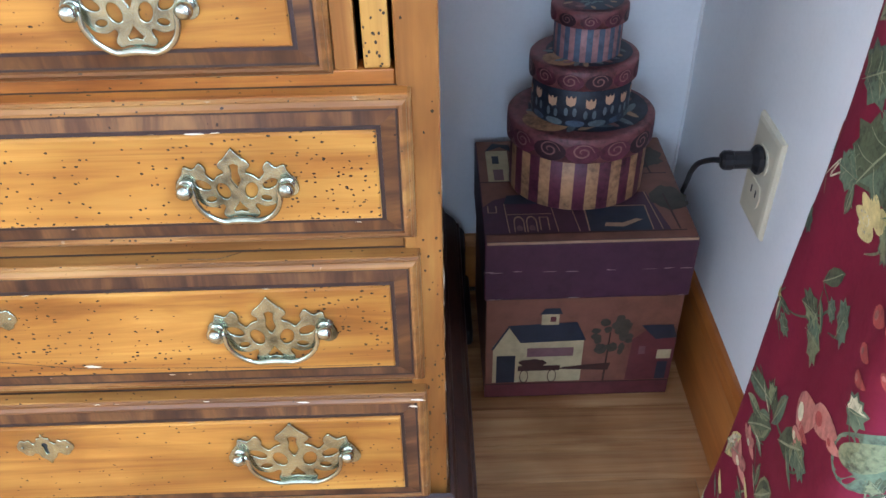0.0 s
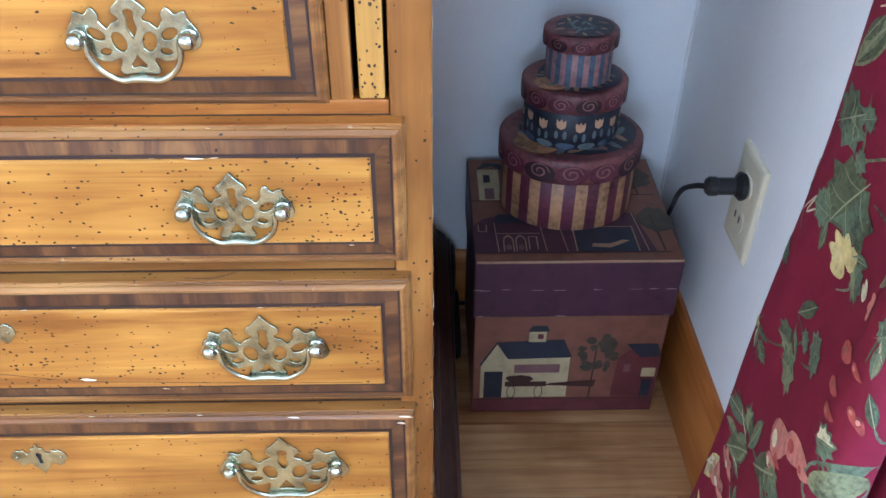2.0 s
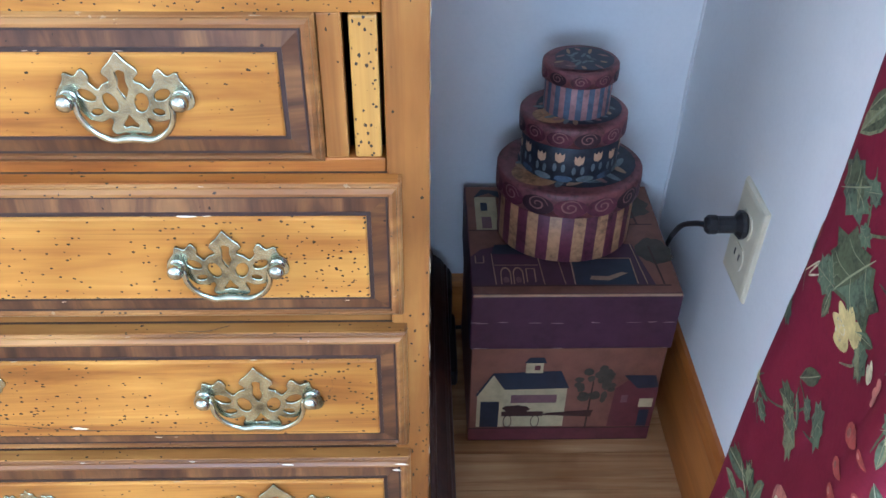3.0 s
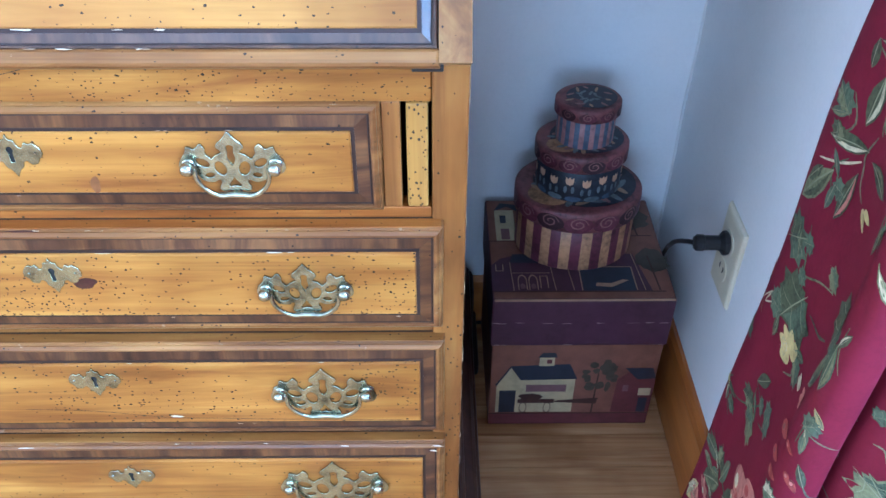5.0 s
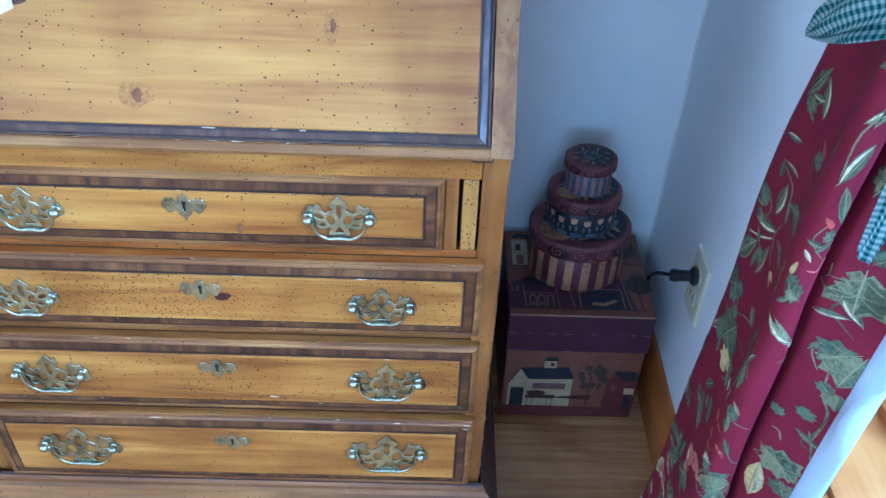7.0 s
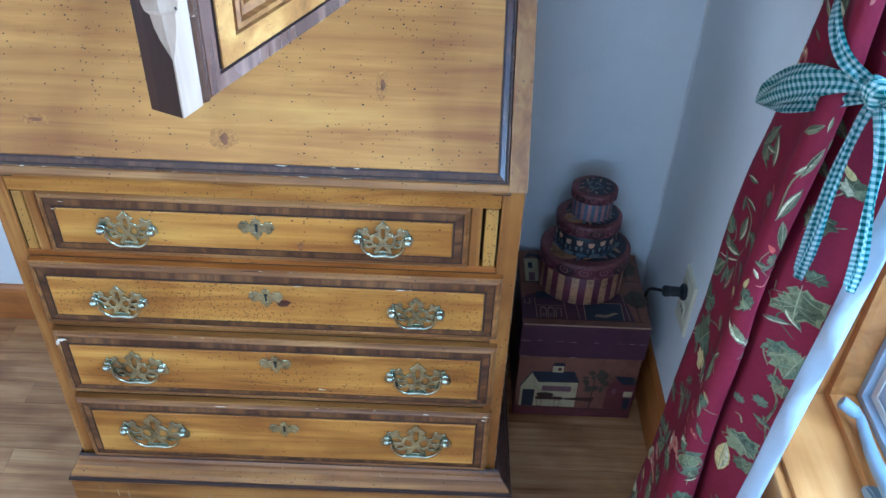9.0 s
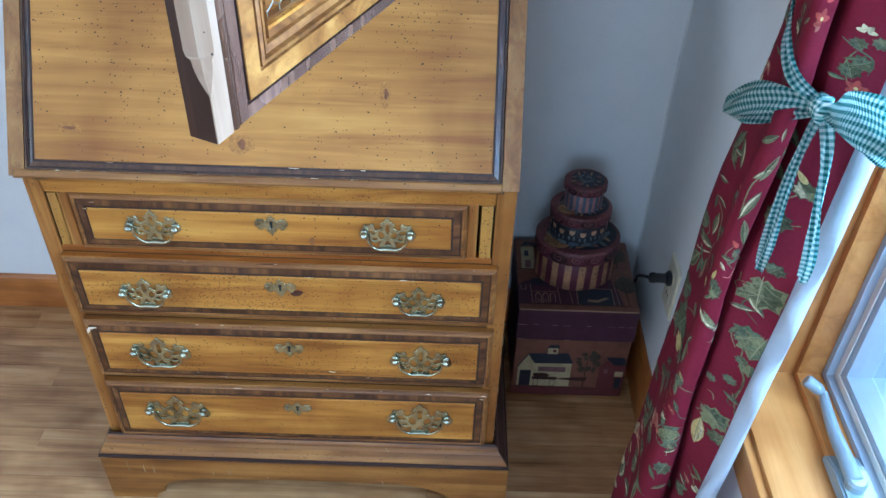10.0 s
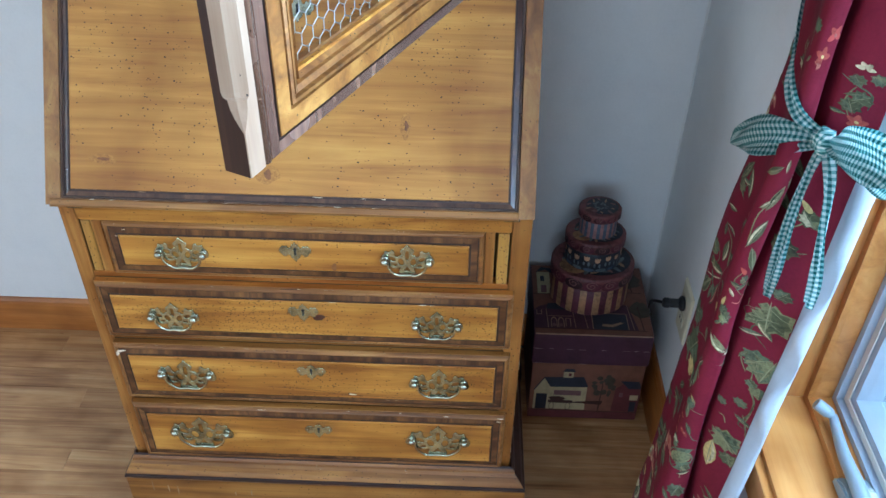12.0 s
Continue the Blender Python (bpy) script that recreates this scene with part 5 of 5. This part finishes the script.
# ivy vine with the yellow blossom
stem((0.063,), 0.582, [(0.000, 0.000), (0.017, 0.006), (0.023, -0.003), (0.038, 0.012), (0.053, 0.024)], 0.0014, LEAF_B)
leaf((0.067,), 0.585, 0.032, -42, LEAF_C, LEAF_A, "lobed")
leaf((0.103,), 0.576, 0.012, -90, LEAF_C, LEAF_C, "lobed")
leaf((0.150,), 0.611, 0.015, -101, LEAF_B, LEAF_C, "lobed")
leaf((0.110,), 0.554, 0.044, 159, LEAF_A, LEAF_C, "lobed")
stem((0.137,), 0.570, [(0.000, 0.000), (0.015, 0.006), (0.026, 0.018)], 0.0018, LEAF_A)
stem((0.042,), 0.507, [(0.000, 0.000), (0.013, 0.024), (0.007, 0.006), (0.022, 0.027)], 0.0012, CREAMP)
leaf((0.040,), 0.474, 0.018, 175, LEAF_C, LEAF_C, "lobed")
petals((0.134,), 0.528, 0.04, 65, YELLOW, 5, 200)
petals((0.131,), 0.525, 0.026, 80, CREAMP, 3, 120)
leaf((0.150,), 0.543, 0.019, -51, LEAF_A, LEAF_C)
leaf((0.203,), 0.615, 0.043, 166, LEAF_A, LEAF_C, "lobed")
leaf((0.207,), 0.584, 0.050, 157, LEAF_B, LEAF_C)
leaf((0.224,), 0.603, 0.036, -180, LEAF_C, LEAF_B)
petals((0.203,), 0.552, 0.026, 120, PINK, 3, 110)
petals((0.185,), 0.543, 0.022, 80, CREAMP, 2, 60)
leaf((0.235,), 0.567, 0.016, -138, YELLOW, LEAF_B)
# pale reed leaves
leaf((0.246,), 0.670, 0.043, 56, LEAF_B, CREAMP)
leaf((0.280,), 0.655, 0.050, 79, LEAF_C, CREAMP)
leaf((0.284,), 0.638, 0.050, 92, LEAF_C, LEAF_C)
# small vine at the wall side
petals((0.036,), 0.405, 0.016, 30, YELLOW, 4, 220)
stem((0.051,), 0.408, [(0.000, 0.000), (0.017, 0.015), (0.038, 0.051), (0.026, 0.057), (0.040, 0.081)], 0.0013, LEAF_A)
leaf((0.063,), 0.400, 0.014, -103, LEAF_C, LEAF_A, "lobed")
leaf((0.115,), 0.433, 0.026, -55, LEAF_B, LEAF_C, "lobed")
leaf((0.125,), 0.464, 0.012, -73, LEAF_C, LEAF_C, "lobed")
leaf((0.110,), 0.477, 0.027, -29, LEAF_A, LEAF_A)
# red pods over the gourd
bud((0.201,), 0.521, 0.025, -63, REDBUD, PINK)
bud((0.222,), 0.527, 0.012, -103, REDBUD, PINK)
bud((0.204,), 0.500, 0.019, -70, REDBUD, PINK)
bud((0.212,), 0.489, 0.017, -74, REDBUD, PINK)
bud((0.231,), 0.504, 0.012, -146, REDBUD, PINK)
bud((0.238,), 0.500, 0.014, -144, REDBUD, PINK)
leaf((0.231,), 0.542, 0.021, -173, LEAF_C, LEAF_B)
leaf((0.241,), 0.512, 0.024, -153, LEAF_A, LEAF_C)
stem((0.247,), 0.501, [(0.000, 0.000), (0.016, -0.012), (0.080, -0.015)], 0.002, LEAF_C)
# teal ivy by the fold
leaf((0.293,), 0.567, 0.044, -90, LEAF_C, LEAF_B, "lobed")
leaf((0.289,), 0.531, 0.044, 85, LEAF_C, LEAF_B, "lobed")
leaf((0.341,), 0.576, 0.012, -41, LEAF_C, LEAF_C, "lobed")
stem((0.232,), 0.552, [(0.000, 0.000), (0.008, -0.003), (0.027, -0.009)], 0.0014, LEAF_B)
stem((0.343,), 0.555, [(0.000, 0.000), (0.005, 0.000), (0.008, -0.009)], 0.0014, LEAF_B)
# lily spray
stem((0.045,), 0.345, [(0.000, 0.000), (0.020, 0.000), (0.048, 0.018), (0.078, 0.054)], 0.002, LEAF_A)
leaf((0.051,), 0.333, 0.050, 127, LEAF_A, LEAF_C)
leaf((0.063,), 0.319, 0.028, 123, LEAF_B, LEAF_A)
leaf((0.110,), 0.363, 0.037, -10, LEAF_C, LEAF_B)
leaf((0.085,), 0.321, 0.049, 149, LEAF_A, LEAF_B)
leaf((0.158,), 0.381, 0.050, -32, LEAF_A, LEAF_A)
bud((0.165,), 0.417, 0.042, -31, PINK, CREAMP)
bud((0.167,), 0.397, 0.020, -41, PINK, CREAMP)
petals((0.072,), 0.267, 0.036, 20, PINK, 5, 280, CREAMP)
petals((0.077,), 0.294, 0.026, 0, PINK, 4, 220, CREAMP)
leaf((0.052,), 0.261, 0.032, -42, LEAF_B, CREAMP)
leaf((0.101,), 0.230, 0.050, 170, LEAF_A, LEAF_B)
leaf((0.210,), 0.324, 0.048, -105, LEAF_A, LEAF_B)
leaf((0.252,), 0.345, 0.022, -58, LEAF_B, LEAF_A)
leaf((0.289,), 0.318, 0.050, -98, LEAF_A, LEAF_B)
petals((0.042,), 0.164, 0.04, 60, CREAMP, 4, 200, YELLOW)
petals((0.042,), 0.098, 0.034, 30, CREAMP, 3, 160, YELLOW)
leaf((0.055,), 0.158, 0.050, 172, LEAF_A, CREAMP)
leaf((0.212,), 0.309, 0.048, -174, LEAF_B, LEAF_A)
leaf((0.234,), 0.370, 0.025, 33, LEAF_A, LEAF_C)
leaf((0.249,), 0.385, 0.028, 163, LEAF_C, LEAF_A, "lobed")
leaf((0.051,), 0.262, 0.040, -14, YELLOW, CREAMP)
leaf((0.142,), 0.313, 0.050, -24, LEAF_B, LEAF_A)
bud((0.195,), 0.439, 0.041, -59, PINK, REDBUD)
bud((0.213,), 0.441, 0.020, -72, PINK, REDBUD)
# green gourd
part("printed_gourd", star_fill(ellipse(0, 0, 0.032, 0.022, 24, 0.3), on_cloth((0.247,), 0.450, 0), 0.0002), LEAF_C, cloth)
part("printed_sheen", star_fill(ellipse(-0.006, 0.003, 0.020, 0.011, 18, 0.4), on_cloth((0.247,), 0.450, 0), 0.0005), LEAF_B, cloth)
leaf((0.294,), 0.488, 0.050, 96, LEAF_A, LEAF_C)
# panel beyond the fold
leaf((0.352,), 0.721, 0.022, 106, LEAF_B, LEAF_A, "lobed")
leaf((0.356,), 0.724, 0.044, -176, LEAF_B, LEAF_A, "lobed")
leaf((0.360,), 0.761, 0.017, -26, LEAF_A, LEAF_C, "lobed")
leaf((0.374,), 0.653, 0.039, 172, LEAF_B, LEAF_C, "lobed")
leaf((0.362,), 0.661, 0.030, 143, LEAF_C, LEAF_B, "lobed")
stem((0.361,), 0.642, [(0.000, 0.000), (0.003, -0.024), (0.010, -0.042), (0.009, -0.078)], 0.0018, LEAF_B)
leaf((0.364,), 0.626, 0.012, -138, LEAF_C, LEAF_A, "lobed")
leaf((0.361,), 0.590, 0.014, -51, LEAF_C, LEAF_C, "lobed")
leaf((0.375,), 0.618, 0.018, -175, LEAF_B, LEAF_C, "lobed")
stem((0.377,), 0.555, [(0.000, 0.000), (-0.008, 0.003), (-0.003, 0.024), (-0.002, 0.045)], 0.0014, LEAF_A)
leaf((0.360,), 0.518, 0.036, -126, LEAF_B, LEAF_C, "lobed")
leaf((0.361,), 0.518, 0.033, -145, LEAF_B, LEAF_A)
leaf((0.371,), 0.491, 0.023, -157, LEAF_A, LEAF_B, "lobed")
leaf((0.346,), 0.480, 0.048, -180, YELLOW, CREAMP)
leaf((0.348,), 0.471, 0.018, -178, YELLOW, LEAF_B)
leaf((0.366,), 0.411, 0.022, -124, LEAF_A, LEAF_B)
leaf((0.364,), 0.402, 0.013, -63, LEAF_B, LEAF_A)
petals((0.378,), 0.384, 0.024, 30, CREAMP, 3, 160, YELLOW)
stem((0.347,), 0.408, [(0.000, 0.000), (0.009, -0.006), (0.019, -0.021)], 0.0014, LEAF_B)
leaf((0.243,), 0.761, 0.019, 81, LEAF_A, LEAF_B)
leaf((0.290,), 0.758, 0.050, -83, LEAF_A, CREAMP)
leaf((0.293,), 0.746, 0.050, -88, LEAF_B, LEAF_A)
leaf((0.241,), 0.749, 0.014, 50, CREAMP, LEAF_B)
stem((0.247,), 0.736, [(0.000, 0.000), (0.011, 0.000), (0.014, 0.009), (0.016, 0.012)], 0.002, PINK)
# branch under the bow
leaf((0.064,), 0.814, 0.038, 162, LEAF_A, LEAF_B)
leaf((0.091,), 0.811, 0.032, -159, LEAF_A, CREAMP)
leaf((0.232,), 0.906, 0.026, -55, LEAF_B, LEAF_A)
leaf((0.250,), 0.915, 0.015, -0, LEAF_B, CREAMP)
leaf((0.249,), 0.877, 0.033, -24, LEAF_B, LEAF_A)
leaf((0.243,), 0.870, 0.024, -52, LEAF_B, CREAMP)
stem((0.250,), 0.877, [(0.000, 0.000), (-0.014, -0.021), (-0.014, -0.057)], 0.0018, LEAF_B)
leaf((0.243,), 0.832, 0.039, -21, LEAF_A, CREAMP)
leaf((0.253,), 0.797, 0.037, 26, LEAF_B, LEAF_A)
leaf((0.077,), 0.791, 0.016, 56, LEAF_A, LEAF_B)
leaf((0.262,), 0.895, 0.012, -0, LEAF_B, LEAF_A)
leaf((0.302,), 0.859, 0.050, -90, LEAF_A, LEAF_B)
leaf((0.342,), 0.818, 0.028, -15, LEAF_A, LEAF_B, "lobed")
leaf((0.365,), 0.858, 0.012, -22, LEAF_C, LEAF_B, "lobed")
stem((0.355,), 0.817, [(0.000, 0.000), (0.008, 0.006)], 0.0014, LEAF_B)
leaf((0.302,), 0.900, 0.050, -93, LEAF_A, LEAF_B)
# above the tie
petals((0.244,), 1.033, 0.026, 30, REDBUD, 4, 300, YELLOW)
petals((0.244,), 1.027, 0.02, 90, PINK, 3, 200, REDBUD)
petals((0.253,), 1.055, 0.026, 10, REDBUD, 4, 300, PINK)
leaf((0.351,), 1.017, 0.012, -150, LEAF_C, LEAF_A, "lobed")
leaf((0.367,), 1.023, 0.012, -109, LEAF_C, LEAF_B, "lobed")
petals((0.354,), 1.030, 0.016, 0, CREAMP, 4, 240)
stem((0.337,), 1.018, [(0.000, 0.000), (0.011, -0.006), (0.022, -0.012), (0.022, -0.027)], 0.0016, LEAF_C)
petals((0.361,), 0.976, 0.02, 0, REDBUD, 5, 330, YELLOW)
leaf((0.351,), 1.002, 0.012, -66, LEAF_A, LEAF_A)
bud((0.036,), 0.900, 0.021, -180, PINK, CREAMP)
bud((0.049,), 0.904, 0.015, -145, PINK, CREAMP)
bud((0.036,), 0.883, 0.018, -180, CREAMP, PINK)
leaf((0.058,), 0.958, 0.019, -129, LEAF_B, CREAMP)
leaf((0.058,), 0.930, 0.012, -110, LEAF_A, LEAF_B)
leaf((0.222,), 1.026, 0.012, -42, LEAF_B, LEAF_A)
leaf((0.036,), 0.928, 0.012, -0, LEAF_A, LEAF_B)

# small sprigs between the large motifs
r = random.Random(17)
spots = []
while len(spots) < 46:
    s0 = r.uniform(0.345, CTOT - 0.006) if r.random() < 0.2 else r.uniform(0.03, 0.255)
    z = r.uniform(0.08, 1.1)
    if any(((s0 - a) / 1.6) ** 2 + (z - c) ** 2 < 0.036 ** 2 for a, c in spots):
        continue
    spots.append((s0, z))
    t0 = r.uniform(-70, 70)
    stem((s0,), z, [(0, 0.010), (r.uniform(-0.008, 0.008), -0.006), (r.uniform(-0.012, 0.012), -0.022)], 0.0013, r.choice((LEAF_A, LEAF_B)))
    for j in range(r.choice((1, 2, 3))):
        leaf((s0 + r.uniform(-0.012, 0.012),), z - 0.010 * j, r.uniform(0.013, 0.022), t0 + 70 * j, r.choice((LEAF_A, LEAF_C)), r.choice((LEAF_B, LEAF_C, CREAMP)), r.choice(("lance", "lobed")))
    if len(spots) % 3 == 0:
        bud((s0,), z + 0.012, 0.014, t0, r.choice((PINK, YELLOW, REDBUD)))

# ---------- gingham bow ----------
GING, nt, b = nodes_of("gingham")
uvn = nt.nodes.new("ShaderNodeUVMap")
uvn.uv_map = "weave"
sep = nt.nodes.new("ShaderNodeSeparateXYZ")
nt.links.new(uvn.outputs[0], sep.inputs[0])
fac = []
for k in (0, 1):
    fac.append(math_node(nt, "GREATER_THAN", math_node(nt, "FRACT", math_node(nt, "MULTIPLY", sep.outputs[k], 1 / 0.0068)), 0.5))
both = math_node(nt, "MULTIPLY", math_node(nt, "ADD", fac[0], fac[1]), 0.5)
vec, raw = coords(nt)
thread = noise_tex(nt, raw, 900.0, 2)
col = ramp(nt, both, ((0.0, (0.74, 0.82, 0.80)), (0.5, (0.25, 0.47, 0.46)), (1.0, (0.02, 0.14, 0.14))))
col = mix(nt, 0.35, col, ramp(nt, thread, ((0.3, (0.6, 0.6, 0.6)), (0.7, (1, 1, 1)))), "MULTIPLY")
nt.links.new(col, b.inputs["Base Color"])
b.inputs["Roughness"].default_value = 0.8
bump(nt, b, thread, 0.3, 0.0005)
bow = thing("gingham_bow", (0.268, -0.236, 1.022), "teal and white gingham tie knotted in a bow round the curtain", "curtain tie")


def strip(points, widths, sides, seg=10, wrinkle=0.0, per=6, fray=0.0):
    """A cloth strip along points; sides: the cross direction at each point."""
    pts = spline([grown(p) for p in points], per)
    sd = spline(sides, per)
    wd = spline([(w, 0, 0) for w in widths], per)
    bm = bmesh.new()
    uv = bm.loops.layers.uv.new("weave")
    rows_, ln = [], 0.0
    for i, p in enumerate(pts):
        if i:
            ln += (p - pts[i - 1]).length
        t = (pts[min(i + 1, len(pts) - 1)] - pts[max(i - 1, 0)]).normalized()
        s = (sd[i] - t * sd[i].dot(t)).normalized()
        nrm = t.cross(s)
        w = max(0.001, wd[i].x)
        row = []
        for k in range(seg + 1):
            q = k / seg - 0.5
            fold = wrinkle * math.sin(q * 9 + ln * 40) * (0.4 + abs(q))
            row.append((bm.verts.new(p + s * (q * w) + nrm * fold), (q * max(w, 0.02) + 0.003, ln)))
        rows_.append(row)
    for a, c in zip(rows_, rows_[1:]):
        for k in range(seg):
            f = bm.faces.new((a[k][0], a[k + 1][0], c[k + 1][0], c[k][0]))
            f.smooth = True
            for lp, u in zip(f.loops, (a[k][1], a[k + 1][1], c[k + 1][1], c[k][1])):
                lp[uv].uv = u
    bmesh.ops.solidify(bm, geom=bm.faces[:], thickness=0.0006)
    return bm


UPZ = (0.1, 0.25, 1.0)
K = Vector((0.258, -0.240, 0.957))
part("loop", strip([K, (0.228, -0.224, 0.957), (0.208, -0.178, 0.932), (0.205, -0.128, 0.897), (0.214, -0.094, 0.870), (0.214, -0.125, 0.888), (0.216, -0.18, 0.920), K + Vector((-0.006, 0.004, -0.008))], (0.008, 0.020, 0.038, 0.022, 0.002, 0.018, 0.030, 0.008), [UPZ] * 8, wrinkle=0.004), GING, bow)
part("loop", strip([K, (0.252, -0.27, 0.968), (0.243, -0.32, 0.992), (0.243, -0.375, 1.012), (0.252, -0.41, 1.014), (0.262, -0.37, 0.992), (0.264, -0.31, 0.972), K + Vector((0.004, -0.01, -0.006))], (0.010, 0.024, 0.044, 0.046, 0.016, 0.036, 0.034, 0.010), [UPZ] * 8, wrinkle=0.004), GING, bow)
part("tail", strip([K, (0.249, -0.241, 0.925), (0.243, -0.246, 0.87), (0.242, -0.250, 0.81), (0.244, -0.243, 0.762)], (0.009, 0.011, 0.013, 0.015, 0.019), [(0.3, -1, 0), (0.5, -1, 0.2), (1, -0.6, 0), (0.6, -1, 0), (0.3, -1, 0)], wrinkle=0.004), GING, bow, "hanging frayed tail")
part("tail", strip([K, (0.262, -0.262, 0.925), (0.266, -0.282, 0.87), (0.270, -0.292, 0.82), (0.272, -0.290, 0.785)], (0.012, 0.020, 0.016, 0.015, 0.016), [(0.3, -1, 0)] * 5, wrinkle=0.004), GING, bow, "hanging frayed tail")
part("strap", strip([K, (0.228, -0.222, 0.975), (0.222, -0.188, 0.996), (0.234, -0.145, 1.018), (0.252, -0.09, 1.065), (0.280, -0.045, 1.11), (0.31, -0.01, 1.16)], (0.012, 0.015, 0.014, 0.013, 0.013, 0.013, 0.013), [UPZ] * 7, wrinkle=0.003), GING, bow)
bm = bmesh.new()
uv = bm.loops.layers.uv.new("weave")
bmesh.ops.create_icosphere(bm, subdivisions=3, radius=1.0)
for v in bm.verts:
    q = 1 + 0.12 * math.sin(7 * v.co.y + 3 * v.co.z) + 0.08 * math.sin(11 * v.co.z)
    v.co = grown(K) + Vector((v.co.x * 0.011 * q - 0.004, v.co.y * 0.013 * q, v.co.z * 0.014 * q))
for f in bm.faces:
    f.smooth = True
    for lp in f.loops:
        lp[uv].uv = (lp.vert.co.y * 1.3 + 0.002, lp.vert.co.z * 1.2)
part("knot", bm, GING, bow, smooth=True)

# ---------- crank handle ----------
crank = thing("window_crank", (0.421, -0.335, WZ0), "grey metal folding crank handle on the window sill", "window handle")
bm = prism([(-0.395, 0.0), (-0.270, 0.0), (-0.280, 0.016), (-0.305, 0.024), (-0.375, 0.024), (-0.390, 0.012)], 0.402, 0.446, turn=lambda a, l, h: (l, a, WZ0 + h))
bmesh.ops.bevel(bm, geom=bm.edges[:], offset=0.003, segments=2, affect="EDGES")
part("cover", bm, GREY, crank)
arm = spline([(0.418, -0.330, WZ0 + 0.030), (0.416, -0.300, WZ0 + 0.034), (0.417, -0.255, WZ0 + 0.030), (0.422, -0.215, WZ0 + 0.026), (0.424, -0.185, WZ0 + 0.030)], 6)
part("arm", tube(arm, 0.007, 12, radii=[0.0115 - 0.0055 * i / (len(arm) - 1) for i in range(len(arm))]), GREY, crank, smooth=True)
part("pivot", lathe([(0.013, 0.0), (0.013, 0.012), (0.010, 0.016)], (0.419, -0.332, WZ0 + 0.022), (0, 0, 1), 18), GREY, crank)
part("knob", lathe([(0.0045, 0.0), (0.0065, 0.003), (0.0085, 0.008), (0.0088, 0.026), (0.0075, 0.029)], (0.423, -0.186, WZ0 + 0.031), (-0.80, 0.42, 0.42), 18), GREY, crank)

# ---------- chicken wire ----------
WIRE = plain("galvanised_wire", (0.45, 0.44, 0.40), 0.4, 1.0, 0.2)
bm = bmesh.new()
hx = 0.0105
z = 0.062
row = 0
while z < DH - 0.062:
    u = 0.092 + (hx * 0.866 if row % 2 else 0)
    while u < DW - 0.062:
        c = (u, z)
        pts = [(u + hx * math.cos(radians(90 + 60 * k)), z + hx * math.sin(radians(90 + 60 * k))) for k in range(4)]
        for p, q in zip(pts, pts[1:]):
            tube([door_map(p[0], 0.014, p[1]), door_map(q[0], 0.014, q[1])], 0.0006, 4, bm=bm, caps=False)
        u += hx * 1.732
    z += hx * 1.5
    row += 1
tagged(part("wire_mesh", bm, WIRE, door), "hexagonal chicken wire", kind="stuff")
# ---------- floor strips ----------
SWD, GAP = 0.0570, 0.0006
rnd = random.Random(4)
far = bmesh.new()
count = 0
k0 = int((YF - 0.187) / SWD) - 1
for k in range(k0, 7):
    y0 = 0.187 + k * SWD
    y1 = y0 + SWD
    if y0 > YB or y1 < YF:
        continue
    x = XL - rnd.random() * 0.3
    while x < XR - 0.01:
        ln = rnd.uniform(0.35, 0.95)
        near = y0 > -0.9 and x + ln > -1.6 and count < 300
        bmx = bmesh.new() if near else far
        d = -0.0008 * rnd.random()
        block(max(x, XL) + GAP / 2, min(x + ln, XR) - GAP / 2, y0 + GAP / 2, min(y1, YB) - GAP / 2, -0.015, d, bm=bmx)
        if near:
            part("plank", bmx, OAK, floor)
            count += 1
        x += ln
rest = part("strip_boards", far, OAK, floor)
tagged(rest, kind="stuff")
